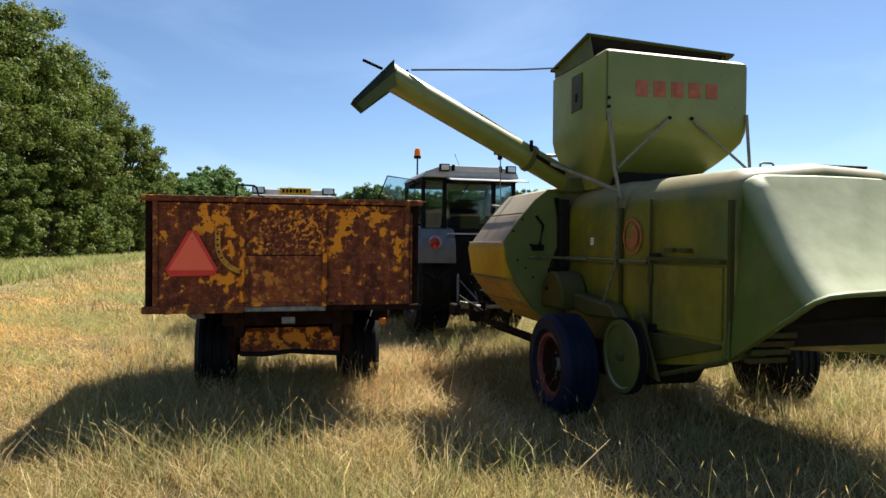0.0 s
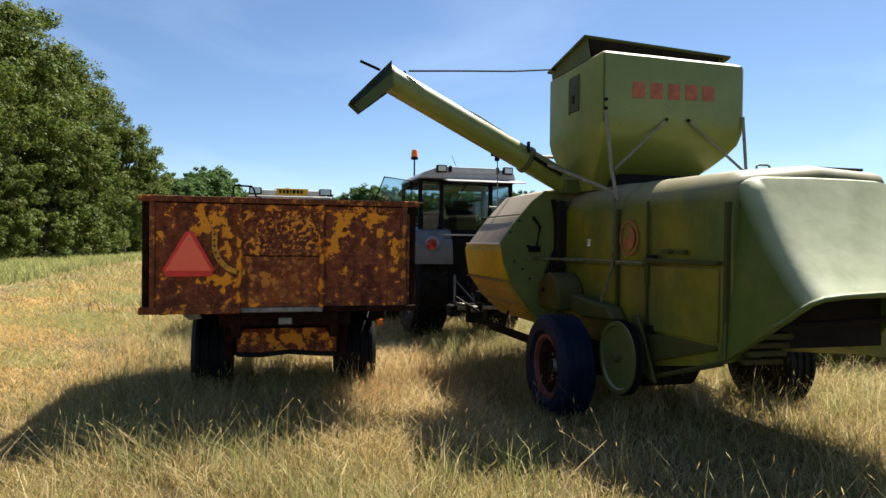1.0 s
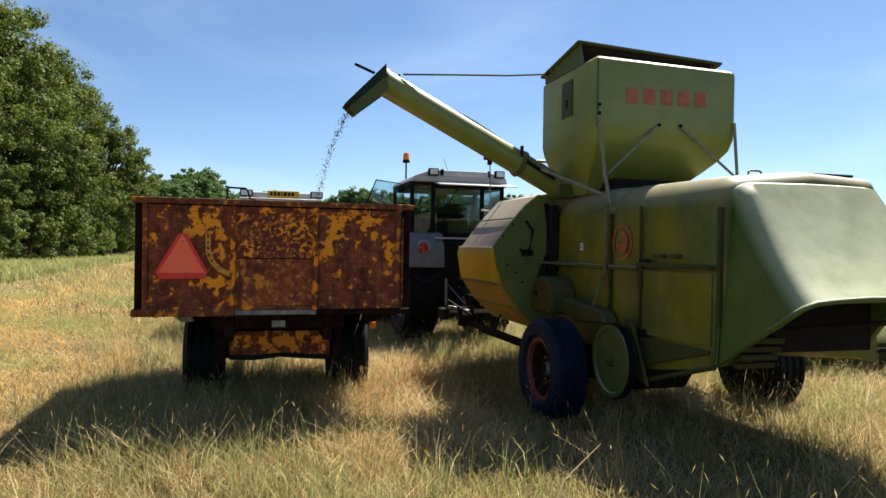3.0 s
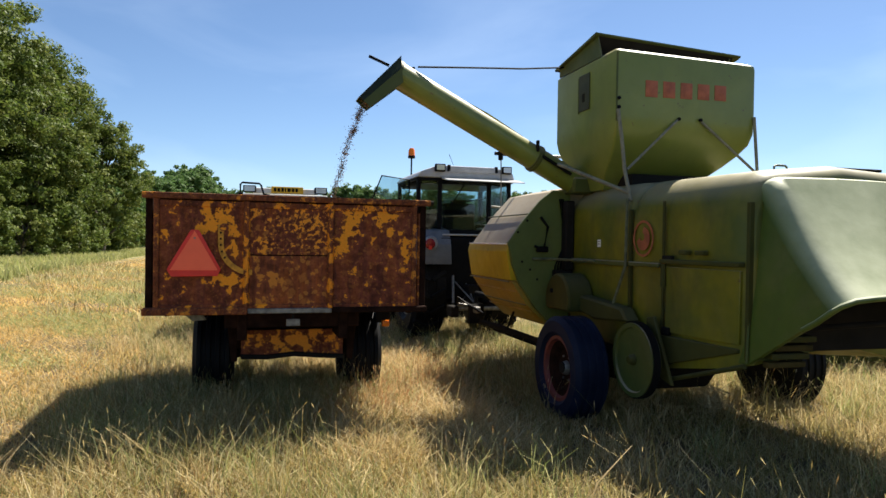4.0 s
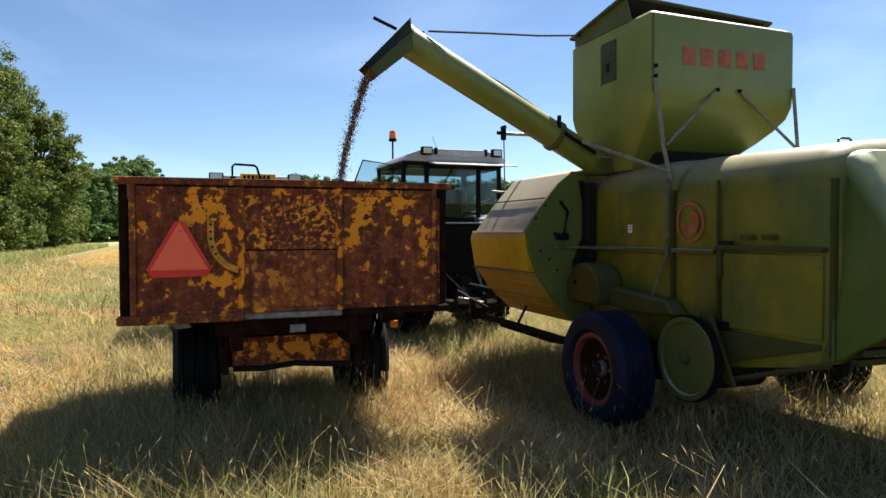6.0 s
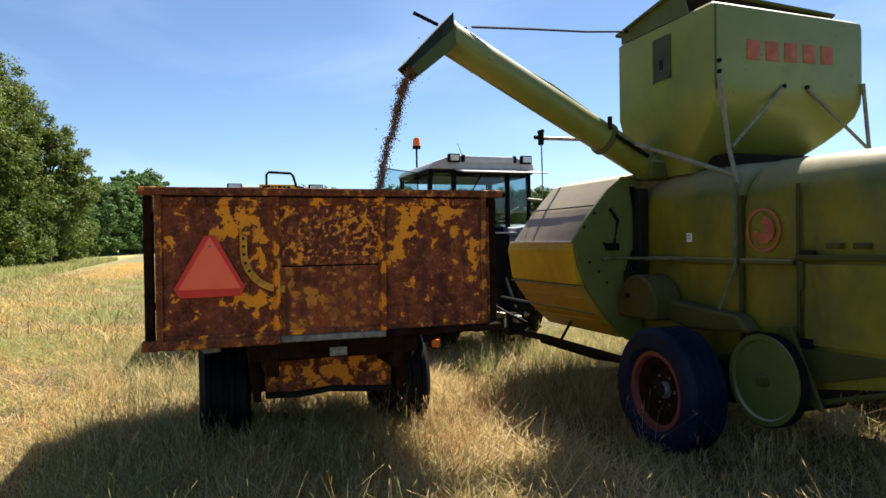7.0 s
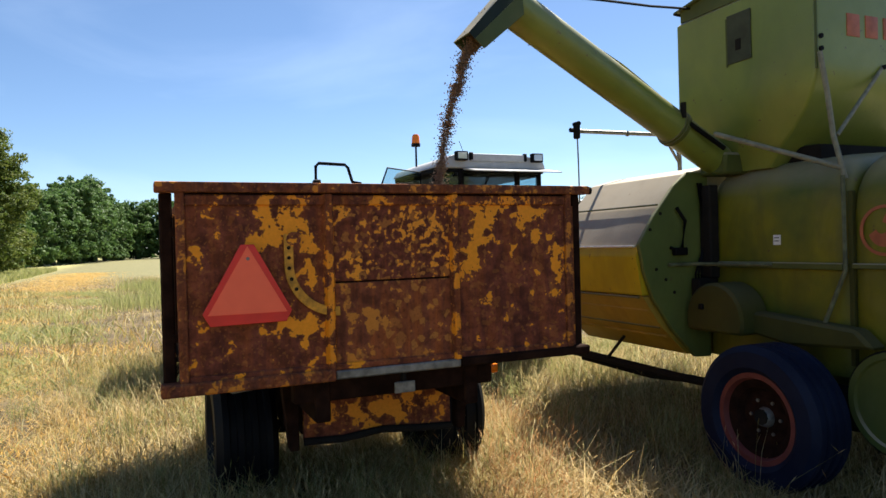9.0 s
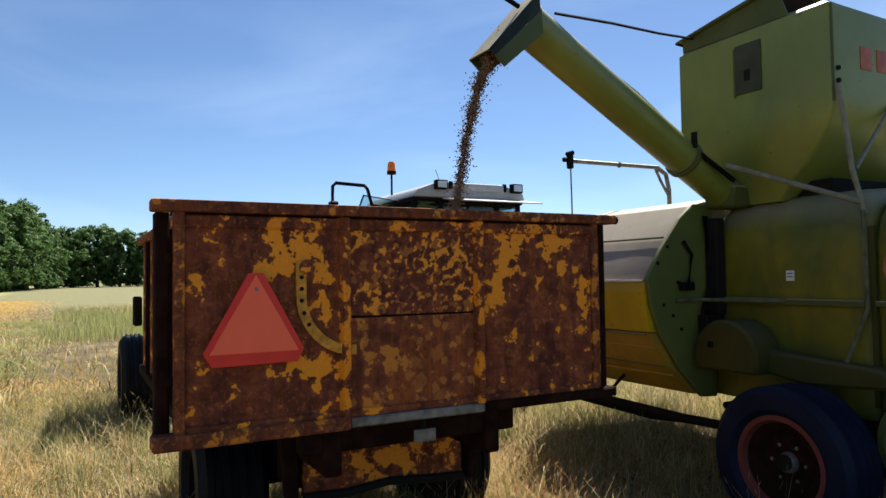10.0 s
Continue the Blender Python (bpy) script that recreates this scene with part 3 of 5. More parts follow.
def build_grass():
    rng = np.random.RandomState(11)

    def scatter(x0, x1, y0, y1, per):
        n = int((x1 - x0) * (y1 - y0) * per)
        return np.stack([rng.uniform(x0, x1, n), rng.uniform(y0, y1, n)], 1)

    def tall(p):
        """0..1: where the uncut weeds stand; the strip to the west is mown."""
        x, y = p[:, 0], p[:, 1]
        s = 0.55 + 0.25 * np.sin(x * 1.1 + 0.6 * y) + 0.25 * np.sin(y * 0.9 - 0.7 * x + 1.0)
        mown = np.clip((x + 2.3 + 0.25 * y) / 1.3, 0.0, 1)
        lane = np.clip(1.0 - np.abs(x + 0.25 * y - 1.75) / 0.9, 0, 1) * np.clip((y - 4.2) / 0.8, 0, 1)
        return np.clip(s, 0, 1) * mown * (1 - 0.6 * lane)

    def fan(p, a=1.6, k=0.95):
        return p[np.abs(p[:, 0]) < a + p[:, 1] * k]

    def clumped(p, k):
        """Thins the points out into clumps with gaps between them."""
        x, y = p[:, 0], p[:, 1]
        gap = np.sin(x * 5.3 + 2.1 * np.sin(y * 3.1)) * np.sin(y * 4.7 + 1.7 * np.sin(x * 2.9)) + 0.5 * np.sin(x * 13 + y * 11)
        return p[rng.uniform(-0.7, 1.1, len(p)) < gap + k]
    p = clumped(np.concatenate([fan(scatter(-9, 9, 2.6, 7.6, 2900)), fan(scatter(-9, 9, 7.6, 13, 900))]), 0.5)
    t = tall(p)
    blades("field_grass", p, rng.uniform(0.10, 0.24, len(p)) * (0.45 + 0.85 * t), rng.uniform(0.0016, 0.0042, len(p)), 1.3, 1, STRAW, "dry straw-coloured grass and stubble with green tufts", 0.04)
    p = fan(scatter(-9, 9, 2.6, 13, 190))
    blades("cut_straw", p, rng.uniform(0.06, 0.13, len(p)), rng.uniform(0.0022, 0.005, len(p)), 3.2, 6, PALE, "matted layer of cut straw lying on the field")
    p = fan(scatter(-9, 9, 2.6, 12, 150))
    p = p[rng.uniform(0, 1, len(p)) < tall(p)]
    blades("tall_grass", p, rng.uniform(0.22, 0.50, len(p)), rng.uniform(0.0011, 0.0023, len(p)), 0.7, 2, STRAW, "tall thin grass stalks with pale seed heads", 0.45)
    p = scatter(-14, 14, -7, 13, 90)
    blades("meadow_grass", p, rng.uniform(0.10, 0.24, len(p)) * (0.45 + 0.55 * np.clip(tall(p) * 2, 0, 1)), rng.uniform(0.003, 0.007, len(p)), 1.3, 12, STRAW, "sparse dry grass across the whole field", 0.03)
    c = np.array([(0.95, 6.15), (0.75, 5.9), (1.1, 6.6), (1.35, 6.9), (1.7, 7.6)]) @ np.array([[0.970, 0.242], [-0.242, 0.970]])
    p = np.repeat(c, 160, 0) + rng.normal(0, 0.2, (len(c) * 160, 2))
    blades("seed_stalks", p, rng.uniform(0.18, 0.36, len(p)), rng.uniform(0.0014, 0.0026, len(p)), 0.8, 13, SORREL, "brownish dry seed stalks beside the trailer wheel", 0.8)
    p = scatter(-10, -0.9, 2.5, 15, 300)
    p = p[p[:, 0] < -1.3 - 0.22 * p[:, 1] + rng.normal(0, 0.5, len(p))]
    blades("stubble_litter", p, rng.uniform(0.06, 0.13, len(p)), rng.uniform(0.003, 0.007, len(p)), 2.6, 17, SWATH, "golden straw litter on the mown strip")
    # bleached straw lying between the trailer and the harvester, and to the right of it; its pale tone also paints in
    # sunlit ground
    q = np.concatenate([scatter(0.4, 1.9, 4.6, 9.5, 1500), scatter(5.2, 9.0, 4.0, 9.0, 300)])
    p = q @ np.array([[0.970, 0.242], [-0.242, 0.970]])
    blades("straw_litter", p, rng.uniform(0.08, 0.24, len(p)), rng.uniform(0.0025, 0.006, len(p)), 2.0, 14, PALE, "bleached loose straw between the machines, pale where the sun falls")
    # denser tufts: green at the foot of the machines, bleached between them
    c = fan(scatter(-7, 9, 2.6, 11.5, 7))
    c = c[rng.uniform(0, 1, len(c)) < tall(c)]
    p = np.repeat(c, 60, 0) + rng.normal(0, 0.09, (len(c) * 60, 2))
    blades("grass_tufts", p, rng.uniform(0.14, 0.38, len(p)), rng.uniform(0.0013, 0.0030, len(p)), 1.2, 7, TUFT, "dense tufts of half-dry grass", 0.06)
    c = fan(scatter(-7, 9, 2.6, 11.5, 3.2))
    c = c[rng.uniform(0, 1, len(c)) < tall(c)]
    p = np.repeat(c, 32, 0) + rng.normal(0, 0.07, (len(c) * 32, 2))
    blades("bleached_tufts", p, rng.uniform(0.16, 0.38, len(p)), rng.uniform(0.0018, 0.0035, len(p)), 1.2, 15, PALE, "tufts of bleached dead grass", 0.25)
    # a few broad pale blades that bend over
    p = fan(scatter(-7, 9, 3.0, 8, 9))
    p = p[rng.uniform(0, 1, len(p)) < tall(p)]
    blades("broad_blades", p, rng.uniform(0.18, 0.34, len(p)), rng.uniform(0.004, 0.007, len(p)), 1.9, 18, PALE, "broad pale blades bending over the grass")
    y = np.concatenate([rng.uniform(8, 14, 240), rng.uniform(14, 34, 800)])
    c = np.stack([-2.6 - 0.24 * y - rng.uniform(0, 1, 1040) ** 1.4 * (2.4 + 0.12 * y), y], 1)
    c = c[np.sin(c[:, 1] * 1.6 + c[:, 0] * 0.9) > -0.35]
    p = np.repeat(c, 42, 0) + rng.normal(0, 1, (len(c) * 42, 2)) * np.array([0.34, 0.16])
    blades("mown_grass", p, rng.uniform(0.08, 0.16, len(p)), rng.uniform(0.004, 0.009, len(p)), 2.0, 16, VERGE, "pale green mown grass lying in swaths")
    p = fan(scatter(-36, 36, 12, 45, 30), 4, 0.85)
    h = rng.uniform(0.08, 0.22, len(p)) * (0.7 + 0.9 * (np.sin(p[:, 0] * 0.5 + p[:, 1] * 0.3) > 0.3))
    blades("far_grass", p, h, rng.uniform(0.006, 0.014, len(p)), 1.4, 3, STRAW, "dry mown grass further out on the field")
    p = scatter(-11, -2.5, 22, 36, 120)
    p = p[np.abs(p[:, 0] + 0.25 * p[:, 1] - 1.0 + 0.8 * np.sin(p[:, 1] * 0.6)) < 2.4]
    blades("standing_grass", p, rng.uniform(0.25, 0.5, len(p)), rng.uniform(0.004, 0.009, len(p)), 0.5, 19, VERGE, "strip of uncut grey-green grass out on the field", 0.3)
    n = 30000
    y = 2.5 + 60 * rng.uniform(0, 1, n) ** 1.3
    x = -4.9 - 0.258 * y + rng.normal(0, 1.2, n)
    blades("straw_swath", np.stack([x, y], 1), rng.uniform(0.05, 0.14, n), rng.uniform(0.006, 0.013, n), 3.0, 9, SWATH, "swath of cut yellow straw lying on the field")
    n = 40000
    y = rng.uniform(16, 74, n)
    x = -8.0 - 0.26 * y - rng.uniform(0, 1, n) ** 1.2 * (16 - 0.1 * y)
    blades("verge_grass", np.stack([x, y], 1), rng.uniform(0.15, 0.5, n), rng.uniform(0.012, 0.03, n), 0.7, 4, VERGE, "green verge grass along the edge of the wood")


build_grass()


# ---- trees ----
def leaf_cloud(rng, centres, radii, per, size):
    """Small two-sided leaf quads on and in clumps."""
    C, R = np.repeat(centres, per, 0), np.repeat(radii, per, 0)
    n = len(C)
    d = rng.normal(0, 1, (n, 3))
    d /= np.linalg.norm(d, axis=1)[:, None]
    rad = R * (rng.uniform(0.25, 1.0, (n, 1)) ** 0.45) * (1 + 0.13 * rng.normal(0, 1, (n, 1)))
    P = C + d * rad * np.array([1, 1, 0.72])
    nrm = d + rng.normal(0, 0.5, (n, 3)) + np.array([0, 0, 0.3])
    nrm /= np.linalg.norm(nrm, axis=1)[:, None]
    t = np.cross(nrm, rng.normal(0, 1, (n, 3)))
    t /= np.linalg.norm(t, axis=1)[:, None]
    b = np.cross(nrm, t)
    s = size * rng.uniform(0.6, 1.4, (n, 1))
    V = np.stack([P - t * s, P - b * s * 0.55, P + t * s, P + b * s * 0.55], 1).reshape(-1, 3)
    F = np.arange(n * 4).reshape(-1, 4)
    return V, F


def make_tree(seed, H, R, leaf, clumps, per, low=0.05, label="", mat=None):
    rng = np.random.RandomState(seed)
    ob = new("tree")
    BASE[ob.name] = Vector((0, 0, 0))
    tagged(ob, label, "tree", "trees along the field")
    bm = bmesh.new()
    pts = [(0.15 * math.sin(k * 1.3 + seed), 0.15 * math.cos(k * 1.7 + seed), H * 0.8 * k / 6 - 0.2) for k in range(7)]
    tube(pts, 0.028 * H, 9, bm, 0.006 * H)
    part("trunk", bm, BARK, ob)
    # boughs on a lumpy outline, hanging low on the field side, each with its own small clumps
    boughs = max(10, clumps // 9)
    k = np.arange(boughs)
    zb = low + 0.04 + (0.93 - low) * ((k + 0.5) / boughs) ** 0.85
    prof = R * np.sqrt(np.clip(1 - ((zb - 0.42) / 0.60) ** 2, 0.05, 1))
    ang = k * 2.39996 + rng.uniform(-0.5, 0.5, boughs)
    rb = prof * rng.uniform(0.5, 0.88, boughs)
    Bc = np.stack([rb * np.cos(ang), rb * np.sin(ang), zb * H * 0.95], 1)
    own = np.arange(clumps) % boughs
    spread = R * rng.uniform(0.22, 0.38, boughs)[own][:, None]
    dd = rng.normal(0, 1, (clumps, 3))
    dd /= np.linalg.norm(dd, axis=1)[:, None]
    C = Bc[own] + dd * spread * rng.uniform(0.55, 1.0, (clumps, 1)) * np.array([1, 1, 0.75])
    C[:, 2] = np.clip(C[:, 2], 0.15, H * 0.98)
    zz = C[:, 2] / H
    rad = (0.065 + 0.085 * rng.uniform(0, 1, (clumps, 1))) * R * 1.15
    for i in range(0, clumps, max(1, clumps // 12)):
        if zz[i] > 0.2:
            s = Vector(pts[min(6, int(zz[i] * 5))])
            e = Vector(C[i])
            bl = tube([s, s.lerp(e, 0.5) + Vector((0, 0, 0.05 * H)), e], 0.010 * H, 6, None, 0.003 * H)
            part("limb", bl, BARK, ob)
    V, F = leaf_cloud(rng, C, rad, per, leaf)
    V[:, 2] = np.maximum(V[:, 2], 0.05)
    cr = new("crown", raw_mesh("crown", V, F, mat or LEAF_NEAR))
    cr.parent = ob
    return ob


def plant_trees():
    oak = make_tree(1, 15.6, 5.2, 0.105, 600, 105, 0.03, "tall broad oak with dense sunlit foliage reaching the ground")
    oak.matrix_world = pose(-28.2, 50.5, 0, 0, 0, 20)
    row = [(-28.4, 43.0, 1.10, 130), (-27.6, 35.5, 1.07, 250), (-29.0, 28.5, 1.12, 75), (-33.0, 39, 1.18, 310), (-33, 47, 1.15, 10), (-31.0, 57, 0.95, 190), (-29, 21, 1.0, 0)]
    for x, y, s, r in row:
        c = copy_thing(oak, pose(x, y, 0, 0, 0, r))
        c.scale = (s, s, s)
    elm = make_tree(2, 10.0, 3.5, 0.10, 380, 100, 0.02, "rounded field tree with lighter hanging foliage", LEAF_NEAR)
    elm.matrix_world = pose(-25.6, 46, 0, 0, 0, 40)
    for x, y, s, r in [(-26.3, 57.0, 1.1, 160), (-30.5, 58.5, 0.95, 20), (-25.2, 38, 0.80, 70), (-25.6, 31.0, 0.9, 200), (-30.5, 63, 0.9, 300)]:
        c = copy_thing(elm, pose(x, y, 0, 0, 0, r))
        c.scale = (s, s, s)
    bush = make_tree(3, 3.2, 1.9, 0.08, 120, 80, 0.02, "low leafy shrub at the edge of the wood")
    bush.matrix_world = pose(-23.8, 41.5, 0)
    for x, y, s, r in [(-23.2, 34, 0.8, 50), (-23.0, 28.0, 0.9, 120), (-24.6, 49.5, 1.0, 220), (-27.2, 59.5, 1.3, 300), (-29.4, 66.5, 1.2, 20), (-31.0, 74, 1.3, 90)]:
        c = copy_thing(bush, pose(x, y, 0, 0, 0, r))
        c.scale = (s, s, s)
    # the edge of the wood runs on away from the field and turns across its far end
    far = make_tree(5, 14.5, 6.0, 0.33, 380, 36, 0.02, "dark green woodland tree at the far edge of the field", LEAF_FAR)
    far.matrix_world = pose(-37.0, 70, 0)
    far.scale = (0.66, 0.66, 0.66)
    rng = np.random.RandomState(8)
    spots = [(-38.5 - 0.10 * k * 7.2 + rng.uniform(-1.5, 1.5), 78 + 7.2 * k, rng.uniform(0.92, 1.06) * min(0.95, 0.60 + 0.045 * k)) for k in range(13)]
    spots += [(-52 + 5.6 * k + rng.uniform(-1.5, 1.5), 176 + 0.28 * k + rng.uniform(-5, 5), rng.uniform(0.9, 1.1) if k < 19 else rng.uniform(0.75, 0.95)) for k in range(50)]
    for x, y, s in spots:
        c = copy_thing(far, pose(x, y, 0, 0, 0, rng.uniform(0, 360)))
        c.scale = (s, s, s * rng.uniform(0.92, 1.08))
    # the wood behind the edge, all round
    n = 420
    a = rng.uniform(-3.1, 3.1, n)
    d = rng.uniform(192, 215, n)
    C = np.stack([d * np.sin(a), d * np.cos(a), rng.uniform(1.0, 8.5, n)], 1)
    V, F = leaf_cloud(rng, C, rng.uniform(4.5, 7.5, (n, 1)), 110, 0.75)
    V[:, 2] = np.maximum(V[:, 2], 0.1)
    tagged(new("far_wood", raw_mesh("far_wood", V, F, LEAF_FAR)), "belt of dark green woodland behind the field", "wood", kind="stuff")


plant_trees()


# ---- tipping trailer ----
def build_trailer():
    tr = thing("tipping_trailer", (0.135, 7.2, 0), "rusted farm tipping trailer with flaking yellow paint", "trailer")
    V0 = 5.912
    L, Rr, B, T = -0.99, 1.26, 0.93, 1.83
    # tailgate: three sheets in a frame of ribs
    gate = part("tailgate", box(-0.90, 1.16, V0 + 0.012, V0 + 0.04, B, T - 0.02, 0.004), RUST_DARK, tr, "rusted tailgate with three sheets")
    part("sheet", box(-0.885, -0.258, V0, V0 + 0.012, B + 0.03, T - 0.055, 0.003), RUST_LEFT, gate)
    part("sheet", box(-0.208, 0.412, V0, V0 + 0.012, 1.364, T - 0.055, 0.003), RUST_SPOTTED, gate)
    part("sheet", box(-0.208, 0.412, V0 - 0.002, V0 + 0.012, B + 0.03, 1.355, 0.003), RUST_STREAKED, gate)
    part("sheet", box(0.462, 1.125, V0, V0 + 0.012, B + 0.03, T - 0.055, 0.003), RUST_RIGHT, gate)
    for u in (-0.233, 0.437):
        part("rib", prism([(u - 0.03, V0 + 0.01), (u - 0.016, V0 - 0.03), (u + 0.016, V0 - 0.03), (u + 0.03, V0 + 0.01)], "z", B, T - 0.04, None, 0.004), RUST_RIB, gate)
    for u in (-0.905, 1.145):
        part("edge_channel", box(u - 0.02, u + 0.02, V0 - 0.018, V0 + 0.05, B, T - 0.03, 0.006), RUST_RAIL, gate)
    part("gate_rail", box(-0.885, 1.125, V0 - 0.014, V0 + 0.012, T - 0.095, T - 0.045, 0.006), RUST_RIB, gate)
    part("gate_rail", box(-0.885, 1.125, V0 - 0.016, V0 + 0.012, B + 0.0, B + 0.035, 0.006), RUST_SIDE, gate)
    part("top_rail", box(L - 0.02, Rr + 0.02, V0 - 0.035, V0 + 0.055, T - 0.035, T + 0.012, 0.010, None, 2), RUST_RAIL, tr)
    part("rail_end", lathe([(0, 0.001), (0.03, 0.001), (0.03, 0.022), (0, 0.022)], (Rr + 0.02, V0 + 0.005, T - 0.012), "x", 14), DARK, tr)
    part("bottom_rail", box(L - 0.015, -0.22, V0 - 0.04, V0 + 0.06, B - 0.045, B + 0.012, 0.008), RUST_RAIL, tr)
    part("bottom_rail", box(0.45, Rr, V0 - 0.035, V0 + 0.06, B - 0.04, B + 0.008, 0.008), RUST_DARK, tr)
    part("bare_strip", box(-0.22, 0.45, V0 - 0.03, V0 + 0.05, B - 0.04, B + 0.002, 0.006), STEEL, tr, "worn bare steel strip under the tailgate")
    # corner posts, set off from the sheets by a slot
    for u0, u1 in ((L, L + 0.055), (Rr - 0.06, Rr)):
        part("corner_post", box(u0, u1, V0 + 0.04, V0 + 0.13, B - 0.04, T - 0.03, 0.008), RUST_DARK, tr)
    part("latch_bar", tube([(1.19, V0 + 0.03, B - 0.02), (1.19, V0 + 0.03, T - 0.1)], 0.012, 8), RUST_RAIL, tr)
    for z in (1.12, 1.6):
        part("hinge_pin", box(-0.95, -0.89, V0 + 0.03, V0 + 0.06, z, z + 0.04, 0.006), RUST_DARK, tr)
    # sides, front, floor
    VE = 8.45
    for u0, u1 in ((-0.830, -0.800), (1.065, 1.095)):
        part("side_wall", box(u0, u1, V0 + 0.05, VE, B, T - 0.01, 0.005), RUST_SIDE, tr)
        uo = u0 - 0.025 if u0 < 0 else u1
        for i in range(3):
            v = 6.7 + i * 0.62
            part("side_rib", box(uo, uo + 0.025, v, v + 0.06, B, T - 0.05, 0.005), RUST_DARK, tr)
        part("side_rail", box(uo - 0.01, uo + 0.05, V0 + 0.06, VE + 0.03, T - 0.05, T + 0.005, 0.008), RUST_RAIL, tr)
        part("sill", box(uo, uo + 0.05, V0 + 0.06, VE + 0.03, B - 0.06, B, 0.008), RUST_DARK, tr)
    part("front_wall", box(-0.80, 1.065, VE - 0.05, VE, B, T, 0.005), RUST_SIDE, tr)
    part("load_floor", box(-0.80, 1.065, V0 + 0.06, VE, B - 0.045, B - 0.002, 0.005), RUST_DARK, tr)
    part("side_catch", box(-0.91, -0.855, 8.2, 8.3, 1.22, 1.42, 0.01), DARK, tr)
    # chassis
    for u in (-0.30, 0.52):
        part("chassis_beam", box(u, u + 0.08, 6.0, 8.9, 0.66, 0.885, 0.008), RUST_DARK, tr)
    for v in (6.02, 7.1, 8.3):
        part("cross_member", box(-0.40, 0.70, v, v + 0.08, 0.76, 0.884, 0.008), RUST_DARK, tr)
    # added plate and box that block skylight and the view under the trailer
    part("under_fill_plate", box(-0.34, 0.68, 6.62, 6.65, 0.50, 0.884, 0.006), RUST_DARK, tr)
    part("under_fill_box", box(-0.22, 0.5, 6.75, 7.05, 0.40, 0.70, 0.02), RUST_DARK, tr)
    # rear board on slanted brackets
    brd = prism([(-0.27, 0.46), (-0.05, 0.455), (0.18, 0.48), (0.40, 0.46), (0.62, 0.44), (0.62, 0.69), (-0.27, 0.69)], "y", 6.43, 6.455, None, 0.004)
    part("rear_board", brd, RUST_BOARD, tr, "flaked yellow board under the rear")
    part("board_lip", tube([(-0.27, 6.42, 0.46), (-0.05, 6.41, 0.452), (0.18, 6.41, 0.475), (0.40, 6.41, 0.455), (0.62, 6.42, 0.44)], 0.022, 8), DARK, tr)
    for s, u in ((-1, -0.30), (1, 0.65)):
        part("bracket", prism([(u, 0.42), (u + 0.05 * s, 0.42), (u + 0.10 * s, 0.88), (u - 0.0 * s, 0.88)], "y", 6.40, 6.48, None, 0.006), RUST_DARK, tr)
    part("drawn_brace", tube([(-0.25, 6.1, 0.86), (0.2, 6.35, 0.72)], 0.012, 7), DARK, tr)
    part("drawn_brace", tube([(0.55, 6.1, 0.86), (0.2, 6.35, 0.72)], 0.012, 7), DARK, tr)
    pl = part("plate", box(0.085, 0.195, V0 - 0.01, V0 + 0.0, 0.785, 0.842, 0.004), STEEL, tr, "small blank grey plate")
    part("plate_hanger", box(0.13, 0.15, V0 - 0.004, V0 + 0.03, 0.83, 0.90, 0.003), DARK, tr)
    lamp = part("rear_lamp", box(1.03, 1.10, 6.70, 6.75, 0.665, 0.725, 0.01, None, 2), LAMP_ORANGE, tr, "amber rear lamp")
    part("lamp_arm", box(0.98, 1.12, 6.75, 6.78, 0.70, 0.88, 0.006), DARK, tr)
    part("rag", prism([(-0.72, 0.84), (-0.58, 0.85), (-0.55, 0.80), (-0.66, 0.79)], "y", 6.3, 6.33, None, 0.004), STEEL, tr)
    for v in (7.2,):
        part("axle", tube([(-0.5, v, 0.37), (0.85, v, 0.37)], 0.045, 10), DARK, tr)
        for uc, s in ((-0.52, -1), (0.87, 1)):
            wheel(tr, (uc, v, 0.37), 0.43, 0.36, 0.22, s, TYRE, RUST_DARK, 0, 3)
        for u in (-0.26, 0.54):
            part("spring_hanger", box(u - 0.03, u + 0.05, v - 0.3, v + 0.3, 0.42, 0.66, 0.03), DARK, tr)
    part("tow_bar", box(0.08, 0.19, 8.3, 11.0, 0.62, 0.72, 0.01), RUST_DARK, tr)
    # grab handle on the top rail
    hz = T + 0.01
    h = [(-0.285, V0, hz), (-0.285, V0, hz + 0.085), (-0.27, V0, hz + 0.10), (-0.14, V0, hz + 0.095), (-0.125, V0, hz + 0.08), (-0.105, V0, hz + 0.012), (-0.06, V0, hz + 0.004)]
    part("grab_handle", tube(h, 0.008, 8), BLACK, tr, "thin black steel handle on the rail")
    part("handle_foot", box(-0.30, -0.265, V0 - 0.02, V0 + 0.02, hz - 0.002, hz + 0.02, 0.005), BLACK, tr)
    # slotted quadrant
    c = (-0.195, 1.455)
    ring = [(c[0] - 0.255, 1.60)] + arc(*c, 0.255, 180, 272, 14) + arc(*c, 0.212, 272, 180, 14) + [(c[0] - 0.212, 1.60)]
    q = part("slotted_quadrant", prism(ring, "y", V0 - 0.016, V0 - 0.001, None, 0.002), YELLOW_BAR, tr, "curved flat bar with a row of holes")
    for a in (160, 172, 184, 197, 210):
        x, z = c[0] + 0.234 * min(-0.8, math.cos(radians(a))) if a > 190 else c[0] - 0.234, c[1] + 0.234 * math.sin(radians(a))
        part("hole", lathe([(0, 0.001), (0.003, 0.001), (0.003, 0.009), (0, 0.009)], (x, V0 - 0.019, z), "y", 10), DARK, q)
